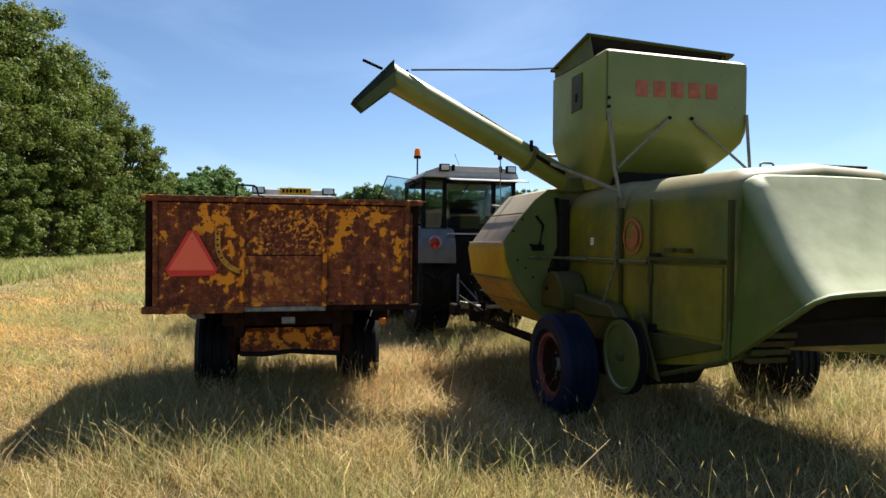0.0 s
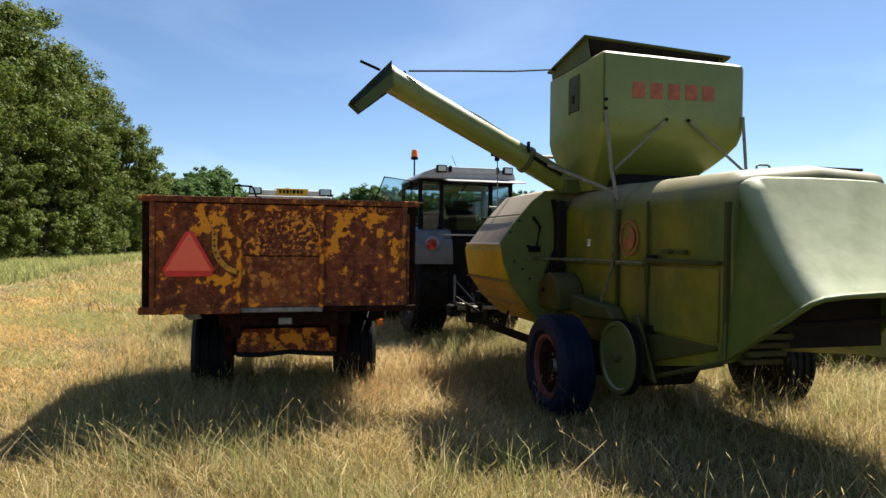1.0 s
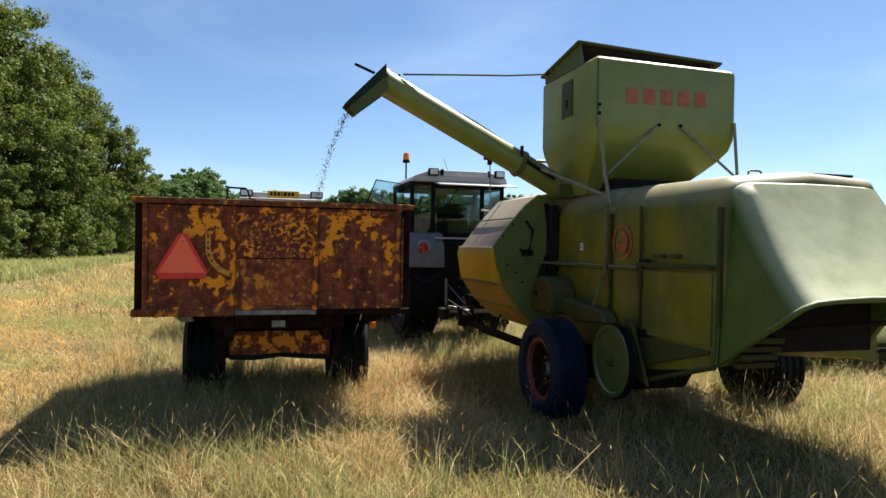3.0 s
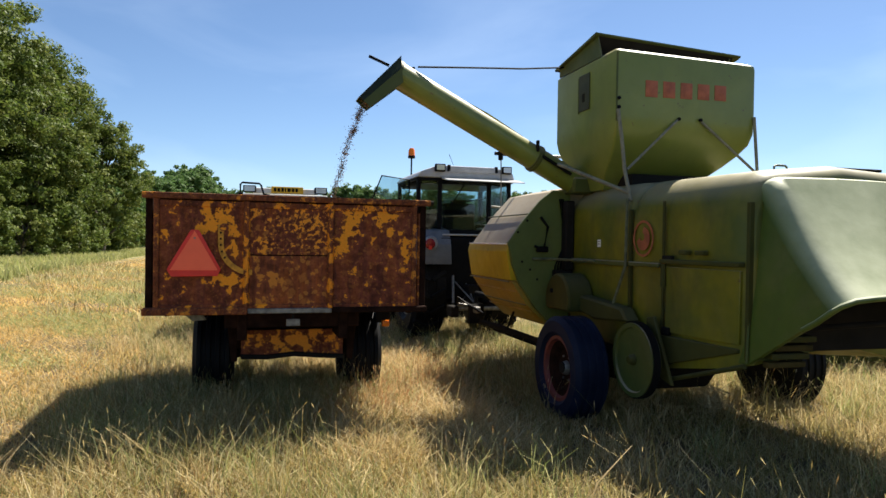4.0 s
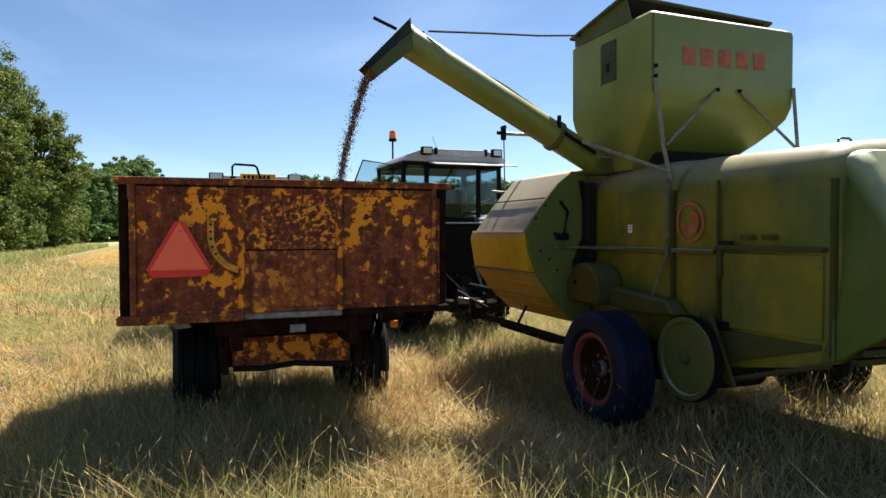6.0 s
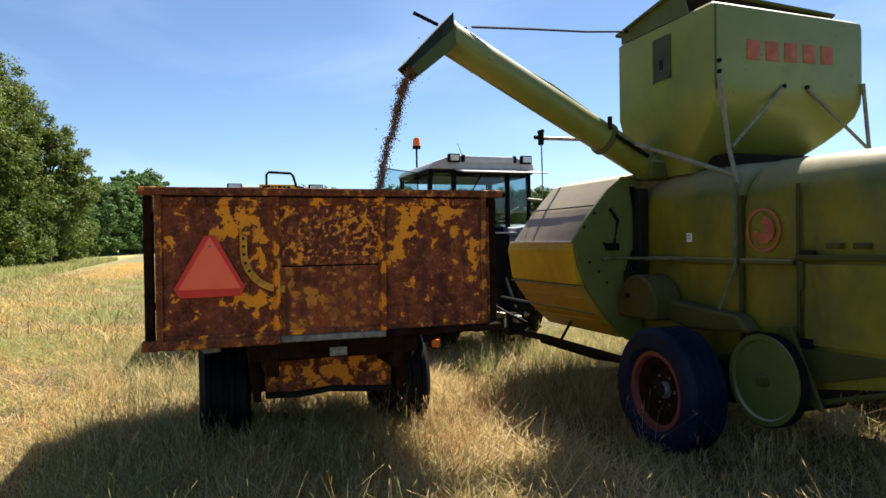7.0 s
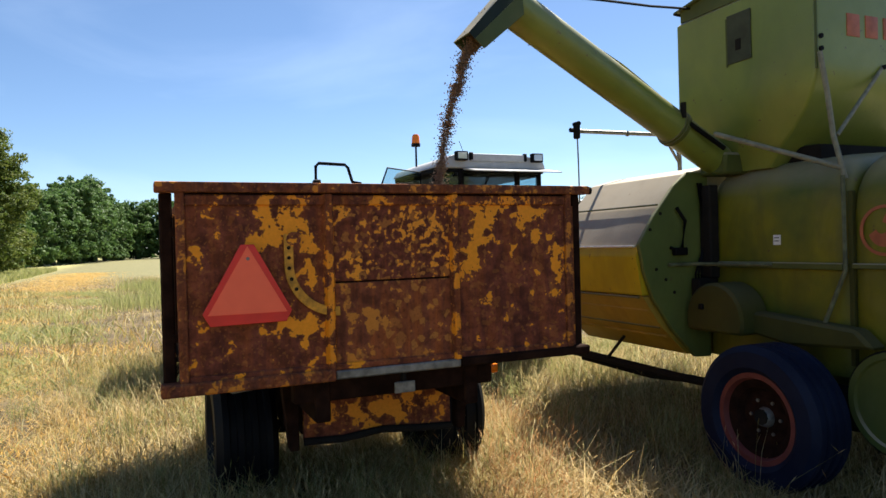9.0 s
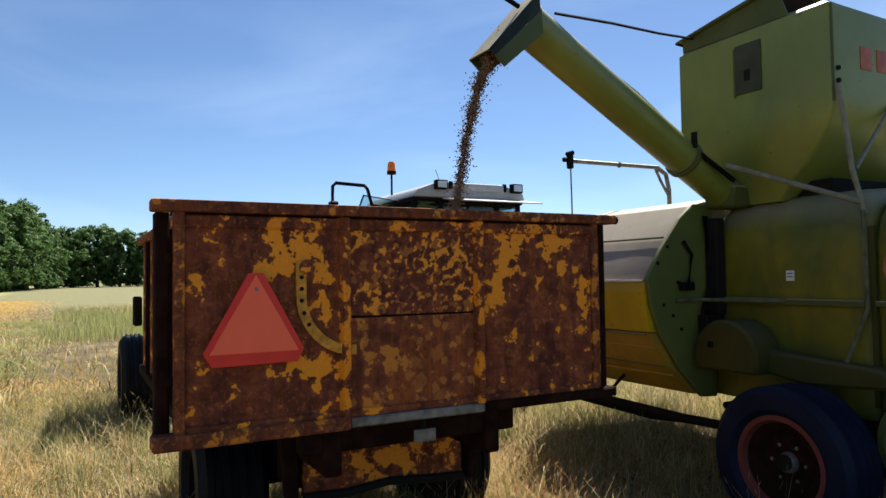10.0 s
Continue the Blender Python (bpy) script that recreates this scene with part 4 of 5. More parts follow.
    part("quadrant_boss", lathe([(0, 0.001), (0.02, 0.001), (0.02, 0.03), (0, 0.035)], (-0.405, V0 - 0.018, 1.575), "y", 14), RUST_SIDE, tr)
    return tr


build_trailer()


def build_sign():
    s = thing("warning_triangle", (-0.62, 5.88, 1.37), "orange and red slow-vehicle triangle on the tailgate", "sign")
    o = [(-0.652, 1.555), (-0.592, 1.555), (-0.425, 1.245), (-0.452, 1.193), (-0.792, 1.188), (-0.825, 1.245)]
    part("border", prism(o, "y", 5.872, 5.880, None, 0.002), TRI_RED, s, "dark red reflective border", False)
    i = [(-0.622, 1.548), (-0.448, 1.238), (-0.802, 1.238)]
    part("field", prism(i, "y", 5.868, 5.873, None, 0.001), TRI_ORANGE, s, "bright orange fluorescent field", False)
    for u, z in ((-0.622, 1.49),):
        part("rivet", lathe([(0, 0.001), (0.004, 0.001), (0.004, 0.007), (0, 0.008)], (u, 5.864, z), "y", 10), STEEL, s)
    part("bracket", box(-0.66, -0.58, 5.879, 5.899, 1.3, 1.42, 0.004), DARK, s)


build_sign()


def build_load():
    rng = np.random.RandomState(3)
    g = thing("grain_heap", (0.135, 7.2, 0.95), "heap of brown grain inside the trailer", "grain")
    nx, ny = 26, 44
    X, Y = np.meshgrid(np.linspace(-0.797, 1.062, nx), np.linspace(5.97, 8.39, ny))
    Z = 0.98 + 0.42 * np.exp(-((X - 0.55) ** 2 / 0.5 + (Y - 6.7) ** 2 / 0.9)) + rng.uniform(-0.01, 0.01, X.shape)
    bm = bmesh.new()
    vs = [[bm.verts.new((X[j, i], Y[j, i], Z[j, i])) for i in range(nx)] for j in range(ny)]
    for j in range(ny - 1):
        for i in range(nx - 1):
            bm.faces.new((vs[j][i], vs[j][i + 1], vs[j + 1][i + 1], vs[j + 1][i]))
    r = bmesh.ops.extrude_face_region(bm, geom=list(bm.faces))
    for v in r["geom"]:
        if isinstance(v, bmesh.types.BMVert):
            v.co.z = 0.935
    part("grain_mass", bm, GRAIN, g)


build_load()


# ---- pulled combine harvester ----
def build_combine():
    cb = thing("combine_harvester", (3.6, 5.6, 0), "old pulled combine harvester in faded dusty green", "combine harvester")
    U = 3.0
    # threshing body: a drum part in front and a box part behind, rolled top edges
    def side_poly(top, bot):
        """Cross-section in (u, z), same along v."""
        return [(U, bot), *[(U + 0.27 - 0.27 * math.cos(radians(a)), top - 0.30 + 0.30 * math.sin(radians(a))) for a in range(0, 91, 10)], (3.9, top + 0.05), (4.45, top + 0.02), (4.5, top - 0.2), (4.5, 0.66), (3.9, 0.56), (3.5, bot + 0.06)]
    def loft(poly, v0, v1):
        """The outline drawn out along v, its top and outer side drawn in at both ends."""
        bm = bmesh.new()
        sts = [(v0, 0.115), (v0 + 0.010, 0.080), (v0 + 0.035, 0.046), (v0 + 0.085, 0.016), (v0 + 0.16, 0.0), (v1 - 0.16, 0.0), (v1 - 0.085, 0.016), (v1 - 0.035, 0.046), (v1 - 0.010, 0.080), (v1, 0.115)]
        rs = [[bm.verts.new((u + (0.35 * k if u < 3.4 else 0), v, z - (k if z > 1.5 else 0))) for u, z in poly] for v, k in sts]
        n = len(poly)
        for a, c in zip(rs, rs[1:]):
            for i in range(n):
                bm.faces.new((a[i], a[(i + 1) % n], c[(i + 1) % n], c[i]))
        bm.faces.new(rs[0]), bm.faces.new(rs[-1][::-1])
        bmesh.ops.recalc_face_normals(bm, faces=bm.faces)
        return bm
    part("tank_cradle", box(3.22, 4.25, 5.90, 6.66, 1.86, 2.16, 0.04, None, 2), DARK, cb)
    dr = part("drum_housing", loft(side_poly(2.055, 0.62), 5.545, 6.74), GREEN, cb, "rounded green drum housing")
    def spart(name, bm2, *rest):
        for q in bm2.verts:
            if q.co.y < 5.02 and q.co.x < 3.4:
                q.co.x += 0.115 * (5.02 - q.co.y) / 0.86
        return part(name, bm2, *rest)
    hb = loft(side_poly(2.045, 0.44), 4.16, 5.535)
    for q in hb.verts:
        if q.co.z < 0.66 and q.co.y < 4.9:
            q.co.z += 0.23 * (4.9 - q.co.y) / 0.74
    bx = spart("walker_housing", hb, GREEN, cb, "long green straw-walker housing with dusty top")
    part("seam_band", box(U - 0.005, U + 0.03, 5.525, 5.555, 0.7, 1.80, 0.002), GREEN_LOW, dr)
    part("ledge", box(U - 0.035, U + 0.01, 5.58, 6.70, 1.30, 1.345, 0.006), GREEN_DARK, dr)
    spart("ledge", box(U - 0.03, U + 0.01, 5.06, 5.52, 1.31, 1.345, 0.006), GREEN_DARK, bx)
    spart("ledge", box(U - 0.05, U + 0.01, 4.22, 5.02, 1.345, 1.38, 0.006), GREEN_LOW, bx)
    spart("seam_band", box(U - 0.006, U + 0.01, 5.02, 5.045, 0.5, 1.85, 0.002), GREEN_LOW, bx)
    spart("seam_band", box(U - 0.006, U + 0.03, 4.17, 4.20, 0.7, 1.80, 0.002), GREEN_LOW, bx)
    # side doors of the box part
    d = spart("side_door", box(U - 0.014, U + 0.005, 4.24, 4.98, 0.80, 1.32, 0.003), GREEN, bx)
    spart("door_hinge", tube([(U - 0.03, 4.99, 1.16), (U - 0.03, 4.99, 1.34)], 0.02, 8), GREEN_LOW, d)
    spart("door_hinge", box(U - 0.04, U, 4.90, 5.0, 1.36, 1.41, 0.006), DARK, d)
    spart("door_catch", box(U - 0.035, U, 4.92, 5.0, 0.78, 0.84, 0.006), BLACK, d)
    # dark sheet over the housing's end, shade inside the hood put into colour
    part("hood_shade_sheet", box(3.30, 4.42, 4.135, 4.157, 0.76, 1.80, 0.004), DARK, bx)
    spart("lower_panel", prism([(4.25, 0.74), (5.05, 0.52), (5.05, 0.77), (4.25, 0.77)], "x", U - 0.02, U + 0.02, None, 0.006), GREEN_LOW, bx)
    spart("lower_panel", prism([(4.80, 0.40), (5.12, 0.50), (5.12, 0.90), (5.02, 0.92)], "x", U - 0.09, U - 0.06, None, 0.006), GREEN_LOW, bx)
    spart("sill_bar", tube([(U - 0.02, 4.18, 0.66), (U - 0.02, 4.92, 0.43)], 0.018, 8), GREEN_LOW, bx)
    for v, z in ((4.55, 1.44), (4.72, 1.44)):
        spart("bracket", box(U - 0.05, U, v, v + 0.09, z - 0.02, z + 0.015, 0.006), GREEN_LOW, bx)
    # emblem: red ring with a block in it
    em = spart("emblem_ring", lathe([(0, 0.134), (0.004, 0.134), (0.004, 0.154), (0, 0.154)], (U - 0.006, 5.325, 1.545), "x", 36), LOGO_RED, bx, "faded red round emblem")
    part("emblem_mark", prism(arc(5.325, 1.545, 0.10, 95, 345, 14) + arc(5.34, 1.56, 0.035, 345, 95, 14), "x", U - 0.006, U - 0.002), LOGO_RED, em)
    st = part("sticker", box(U - 0.006, U, 6.055, 6.115, 1.465, 1.535, 0.002), WHITE, dr, "small white sticker with dark lines")
    for z in (1.49, 1.512):
        part("sticker_line", box(U - 0.009, U - 0.006, 6.065, 6.105, z, z + 0.006, 0.001), DARK, st)
    # rear hood
    hl, hr = 3.13, 4.45
    def lean(u, z):
        """The near side of the hood leans in towards its top."""
        return u + 0.115 * max(0.0, z - 0.69) / 1.27 * min(1.0, max(0.0, (3.62 - u) / 0.4))

    def hood_sheet(t):
        """Outline in (v, z) of the hood's back, from the top edge to the flared lip."""
        return (4.12 - 0.72 * t, 1.97 - 0.79 * t - 0.05 * math.sin(math.pi * t) + 0.05 * max(0, t - 0.85))
    bm = bmesh.new()
    rows = 12
    across = [(3.094, 0.130), (3.100, 0.098), (3.117, 0.066), (3.146, 0.038), (3.187, 0.017), (3.24, 0.005), (3.31, 0.0), (3.5, -0.003), (3.8, -0.01), (4.1, -0.008), (4.36, 0.0), (4.42, 0.01), (4.455, 0.05), (4.465, 0.11)]
    grid = []
    for v, z in [(4.42, 1.995), (4.28, 1.99), (4.18, 1.985)] + [hood_sheet(i / rows) for i in range(rows + 1)]:
        grid.append([bm.verts.new((lean(u, z - 0.67 * k), v + 0.74 * k, z - 0.67 * k)) for u, k in across])
    for a, b in zip(grid, grid[1:]):
        for j in range(len(across) - 1):
            bm.faces.new((a[j], a[j + 1], b[j + 1], b[j]))
    bmesh.ops.recalc_face_normals(bm, faces=bm.faces)
    bmesh.ops.solidify(bm, geom=list(bm.faces), thickness=0.012)
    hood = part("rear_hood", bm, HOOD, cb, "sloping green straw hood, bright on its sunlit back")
    for u0, s in ((3.106, 1), (4.46, -1)):
        curve = [(hood_sheet(i / 10)[0] + 0.075, hood_sheet(i / 10)[1] - 0.068) for i in range(11)]
        low = [(3.55, 1.075), (3.62, 1.03), (3.90, 0.85), (4.174, 0.672)] if s > 0 else [(3.5, 1.12), (4.0, 1.02), (4.174, 0.80)]
        ck = prism(curve + low + [(4.34, 0.66), (4.38, 1.90)], "x", u0, u0 + 0.05 * s, None, 0.012 if s > 0 else 0.004, 2)
        for q in ck.verts:
            q.co.x = lean(q.co.x, q.co.z)
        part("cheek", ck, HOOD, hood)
    v, z = hood_sheet(1.0)
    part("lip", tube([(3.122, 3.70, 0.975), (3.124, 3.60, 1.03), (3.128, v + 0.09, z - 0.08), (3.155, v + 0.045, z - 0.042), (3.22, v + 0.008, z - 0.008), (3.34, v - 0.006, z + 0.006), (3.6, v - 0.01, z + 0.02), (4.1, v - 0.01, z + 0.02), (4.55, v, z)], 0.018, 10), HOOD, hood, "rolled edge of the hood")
    part("hood_seam", tube([(3.80, *[a + b for a, b in zip(hood_sheet(i / 8), (0.004, 0.0125))]) for i in range(9)], 0.0022, 6), HOOD, hood)
    part("corner_edge", tube([(lean(3.092, z), 4.16 + 0.08 * (z - 0.69) / 1.2, z) for z in (1.86, 1.3, 0.69)], 0.009, 8), GREEN_DARK, hood)
    part("handle", tube([(3.78, 4.72, 2.08), (3.78, 4.72, 2.13), (3.80, 4.72, 2.14), (3.88, 4.72, 2.14), (3.90, 4.72, 2.13), (3.90, 4.72, 2.08)], 0.009, 8), PIPE, bx)
    part("top_lid", box(3.9, 4.4, 4.3, 5.0, 2.07, 2.09, 0.006), DARK, bx)
    # underside seen beneath the hood: slats and axle
    for i in range(4):
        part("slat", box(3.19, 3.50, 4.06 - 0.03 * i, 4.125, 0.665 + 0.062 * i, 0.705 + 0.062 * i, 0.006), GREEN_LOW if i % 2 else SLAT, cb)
    part("under_pan", prism([(4.5, 0.62), (6.6, 0.45), (6.6, 0.9), (4.5, 0.95)], "x", 3.1, 3.7, None, 0.02), GREEN_DARK, cb)
    part("lower_trough", prism([(4.95, 0.55), (5.15, 0.30), (6.5, 0.20), (6.75, 0.55)], "x", 3.04, 3.55, None, 0.03), DARK, cb)
    part("axle", tube([(2.5, 5.82, 0.38), (5.3, 5.82, 0.38)], 0.05, 10), DARK, cb)
    wheel(cb, (2.585, 5.82, 0.375), 0.465, 0.32, 0.28, -1, TYRE_SKY, RED_RIM, 0, 3)
    part("hood_brace", tube([(3.25, 3.9, 0.95), (4.4, 3.6, 1.05)], 0.02, 8), DARK, cb)
    wheel(cb, (4.84, 5.82, 0.375), 0.465, 0.34, 0.28, 1, TYRE, DARK, 0, 3)
    # big belt pulley behind the wheel
    pul = part("belt_pulley", lathe([(0, 0.02), (-0.012, 0.02), (-0.012, 0.255), (-0.03, 0.265), (-0.03, 0.30), (0.05, 0.30), (0.05, 0.265), (0.02, 0.255), (0.02, 0.02)], (2.818, 5.131, 0.557), "x", 44), GREEN_DARK, cb, "large green belt pulley")
    part("pulley_hub", lathe([(0.02, 0.001), (-0.06, 0.001), (-0.06, 0.03), (-0.03, 0.045), (0.02, 0.05)], (2.818, 5.131, 0.557), "x", 20), GREEN_LOW, pul)
    part("belt", lathe([(-0.02, 0.297), (0.04, 0.297), (0.04, 0.312), (-0.02, 0.312)], (2.818, 5.131, 0.557), "x", 44), BLACK, pul)
    part("pulley_shaft", tube([(2.84, 5.131, 0.557), (3.05, 5.131, 0.557)], 0.03, 10), DARK, pul)
    part("belt_guard", prism([(5.30, 0.84), (5.42, 0.95), (6.45, 1.02), (6.5, 0.9), (5.9, 0.80)], "x", 2.84, 2.98, None, 0.02), GREEN_LOW, cb)
    gd = part("round_guard", prism(arc(6.42, 0.93, 0.27, 200, -20, 14), "x", 2.72, 2.99, None, 0.02), GREEN_LOW, cb, "rounded green chain guard")
    part("guard_knob", box(2.70, 2.73, 6.50, 6.54, 1.0, 1.04, 0.006), BLACK, gd)
    # front fairing: a many-sided trough cover that runs forward
    fc = [(2.34, 1.47), (2.32, 1.40), (2.37, 1.10), (2.54, 0.86), (2.79, 0.63), (3.15, 0.60), (3.3, 1.0), (3.3, 1.47)]
    part("trough_cover", prism(fc[:2] + [(2.369, 1.104), (3.3, 1.104), (3.3, 1.47)], "y", 6.76, 8.05, None, 0.008, 2), YELLOW, cb, "golden yellow upper band of the many-sided cover")
    part("trough_cover", prism([(2.374, 1.098)] + fc[3:7] + [(3.3, 1.098)], "y", 6.76, 8.05, None, 0.008, 2), YELLOW_TAN, cb, "tan-yellow lower cover sheets")
    up = [(2.335, 1.475), (2.56, 1.77), (2.80, 2.03), (3.1, 2.10), (3.3, 2.10), (3.3, 1.475)]
    part("upper_cover", prism(up, "y", 6.76, 7.95, None, 0.012, 2), COVER_GREY, cb, "pale dust-greyed upper cover sheets")
    for u, z in ((2.452, 0.985), (2.62, 0.775)):
        part("cover_lip", tube([(u, 6.79, z), (u, 8.03, z)], 0.011, 6), YELLOW_TAN, cb)
    for k, (u, z) in enumerate(((2.325, 1.478), (2.555, 1.79), (2.36, 1.09), (2.55, 0.85))):
        part("cover_seam", tube([(u - 0.004, 6.78, z), (u - 0.004, 7.98 if k < 2 else 8.04, z)], 0.008, 6), WHITE if k == 0 else GREEN_DARK, cb)
    ep = [(2.315, 1.49), (2.46, 1.70), (2.66, 1.93), (2.80, 2.04), (3.0, 2.04), (3.0, 0.60), (2.84, 0.61), (2.62, 0.83), (2.44, 1.08), (2.36, 1.28), (2.335, 1.42)]
    pl = part("end_plate", prism(ep, "y", 6.715, 6.755, None, 0.006), PLATE_GREEN, cb, "pale green end plate")
    for u, z in ((2.42, 1.60), (2.52, 1.72), (2.47, 1.30), (2.56, 1.22), (2.64, 1.12)):
        part("rivet", lathe([(0, 0.001), (-0.008, 0.001), (-0.008, 0.012), (0, 0.013)], (u, 6.715, z), "y", 8), DARK, pl)
    part("lever", tube([(2.60, 6.70, 1.46), (2.70, 6.69, 1.43), (2.74, 6.69, 1.66), (2.66, 6.69, 1.76)], 0.014, 7), BLACK, pl)
    part("lever_block", box(2.62, 2.74, 6.66, 6.715, 1.40, 1.46, 0.008), BLACK, pl)
    part("rail", tube([(2.58, 6.70, 1.33), (2.80, 6.68, 1.33), (2.965, 6.10, 1.33)], 0.014, 8), PIPE, cb)
    # dark strips filling the gap between end plate and drum
    part("gap_strip", box(2.80, 2.995, 6.62, 6.712, 0.95, 1.22, 0.01), DARK, cb)
    part("gap_strip", box(2.90, 2.995, 6.60, 6.712, 1.22, 1.93, 0.01), DARK, cb)
    for k in range(3):
        part("cable", tube([(2.86 + 0.02 * k, 6.69, 0.9), (2.82 + 0.03 * k, 6.68, 1.25), (2.93, 6.68, 1.5), (2.86 + 0.02 * k, 6.68, 1.95)], 0.008, 6), BLACK, cb)
    part("feeder_housing", box(3.22, 4.55, 6.95, 8.95, 0.64, 1.96, 0.05, None, 3), GREEN_DARK, cb, "green front housing behind the cover")
    # drawbar to the tractor
    part("drawbar", tube([(2.95, 5.9, 0.42), (2.85, 6.9, 0.42), (2.62, 7.8, 0.50), (2.55, 8.6, 0.50), (2.95, 9.5, 0.55)], 0.034, 10), DARK, cb)
    part("drawbar", tube([(3.3, 6.6, 0.35), (2.9, 7.3, 0.36), (2.62, 7.9, 0.46)], 0.024, 8), DARK, cb)
    part("hitch_eye", tube([(2.95, 9.45, 0.55), (3.0, 9.72, 0.55)], 0.05, 10), DARK, cb)
    part("drive_shaft", tube([(3.0, 7.9, 0.72), (3.0, 9.7, 0.74)], 0.04, 10), BLACK, cb)
    part("tension_rod", tube([(2.62, 7.3, 0.72), (2.66, 7.6, 0.48)], 0.014, 7), DARK, cb)
    part("control_rod", tube([(2.735, 8.4, 1.945), (3.22, 8.4, 1.905)], 0.014, 8), STEEL, cb)
    part("rod_post", tube([(2.93, 8.4, 1.80), (2.935, 8.4, 2.0)], 0.010, 7), DARK, cb)
    part("hitch_plate", box(2.42, 2.62, 8.28, 8.34, 0.48, 0.72, 0.012), DARK, cb)
    part("hitch_plate", box(2.30, 2.40, 8.62, 8.86, 0.52, 0.66, 0.012), DARK, cb)
    part("clevis", box(2.46, 2.53, 8.14, 8.26, 0.62, 0.70, 0.012), STEEL, cb)
    part("clevis", tube([(2.34, 8.50, 0.70), (2.58, 8.46, 0.66)], 0.024, 8), STEEL, cb)
    for k in range(4):
        part("hydraulic_hose", tube([(2.50, 7.95 + 0.05 * k, 0.64), (2.40 - 0.03 * k, 8.4, 0.74 + 0.02 * k), (2.48, 9.0, 0.60), (2.8, 9.6, 0.72)], 0.011, 6), BLACK, cb)
    # cutting table to the right
    part("cutter_table", prism([(6.8, 0.10), (6.8, 0.36), (6.9, 0.44), (7.7, 0.44), (8.0, 0.10)], "x", 5.5, 9.6, None, 0.02), TABLE, cb, "low green cutting table")
    part("table_edge", box(5.5, 9.6, 6.75, 6.80, 0.26, 0.31, 0.008), DARK, cb)
    return cb


COMBINE = build_combine()


def build_tank(cb):
    tk = new("grain_tank")
    tk.parent = cb
    # body: stations in z, each a rounded outline; curves in under the waist at the rear
    U0, U1, V0, V1 = 2.935, 4.42, 5.70, 6.945
    def ring(bm, u0, u1, v0, v1, z, r):
        pts = arc(u1 - r, v1 - r, r, 0, 90, 5) + arc(u0 + 0.02, v1 - 0.02, 0.02, 90, 180, 5) + arc(u0 + r * 0.25, v0 + r * 0.25, r * 0.25, 180, 270, 5) + arc(u1 - r * 0.4, v0 + r * 0.4, r * 0.4, 270, 360, 5)
        return [bm.verts.new((p[0], p[1], z(p) if callable(z) else z)) for p in pts]
    bm = bmesh.new()
    top = lambda p: 3.25 + 0.05 * (p[1] - V0) / (V1 - V0) - 0.03 * (p[0] - U0) / (U1 - U0) - 0.30 * max(0.0, p[1] - 6.74)
    st = [ring(bm, U0 + 0.03, U1 - 0.03, V0 + 0.06, V1 - 0.02, lambda p: top(p) + 0.012, 0.10),
          ring(bm, U0, U1, V0 + 0.012, V1, lambda p: top(p) - 0.015, 0.10),
          ring(bm, U0, U1, V0, V1, lambda p: top(p) - 0.05, 0.10),
          ring(bm, U0, U1, V0, V1, 2.66, 0.10),
          ring(bm, U0, U1, V0 + 0.01, V1, 2.56, 0.10),
          ring(bm, U0 + 0.015, U1 - 0.02, V0 + 0.05, V1 - 0.02, 2.46, 0.10),
          ring(bm, U0 + 0.035, U1 - 0.09, V0 + 0.12, V1 - 0.08, 2.36, 0.10),
          ring(bm, U0 + 0.06, U1 - 0.18, V0 + 0.22, V1 - 0.17, 2.26, 0.10),
          ring(bm, U0 + 0.10, U1 - 0.27, V0 + 0.36, V1 - 0.3, 2.16, 0.10),
          ring(bm, U0 + 0.15, U1 - 0.36, V0 + 0.5, V1 - 0.38, 2.02, 0.08)]
    for a, b in zip(st, st[1:]):
        for k in range(len(a)):
            bm.faces.new((a[k], a[(k + 1) % len(a)], b[(k + 1) % len(b)], b[k]))
    bm.faces.new(st[0]), bm.faces.new(st[-1][::-1])
    body = part("tank_body", bm, GREEN_CLEAN, tk, "faded green sheet-steel grain tank")
    part("corner_fold", tube([(U0 + 0.004, V0 + 0.004, 3.22), (U0 + 0.004, V0 + 0.004, 2.6)], 0.009, 8), GREEN_DARK, body)
    # lid: a sheet that rises from the front edge and stands open to the rear
    def drop(bm2):
        for v in bm2.verts:
            v.co.z -= 0.05 * (v.co.x - U0)
        return bm2
    part("lid", drop(prism([(6.08, 3.455), (6.94, 3.325), (6.94, 3.340), (6.05, 3.485), (6.05, 3.47)], "x", U0 - 0.03, U1 + 0.10)), GREEN_DARK, tk, "dark green raised lid")
    part("lid_rear", drop(prism([(6.07, 3.46), (6.09, 3.46), (6.22, 3.24), (6.20, 3.24)], "x", U0 + 0.02, U1 + 0.02)), DARK, tk, "dark rear skirt of the lid")
    for u in (U0 + 0.005, U1 - 0.02):
        part("lid_end", drop(prism([(6.0, 3.25), (6.08, 3.462), (6.90, 3.333), (6.90, 3.25)], "x", u, u + 0.012)), GREEN_DARK, tk)
    part("lid_hinge", tube([(U0 - 0.03, 6.93, 3.33), (U1 + 0.1, 6.93, 3.25)], 0.014, 8), DARK, tk)
    # pane in the side
    pn = part("sight_pane", box(U0 - 0.012, U0, 6.205, 6.42, 2.795, 3.15, 0.006), SMOKED, tk, "dark sight glass in the tank side")
    part("pane_mark", box(U0 - 0.016, U0 - 0.012, 6.29, 6.34, 2.88, 2.96, 0.003), DARK, pn)
    part("pane_rim", box(U0 - 0.015, U0 - 0.002, 6.415, 6.43, 2.78, 3.135, 0.003), GREEN_DARK, pn)
    # five faded red blocks where the maker's name stands
    x = 3.225
    for k in range(5):
        w = 0.155
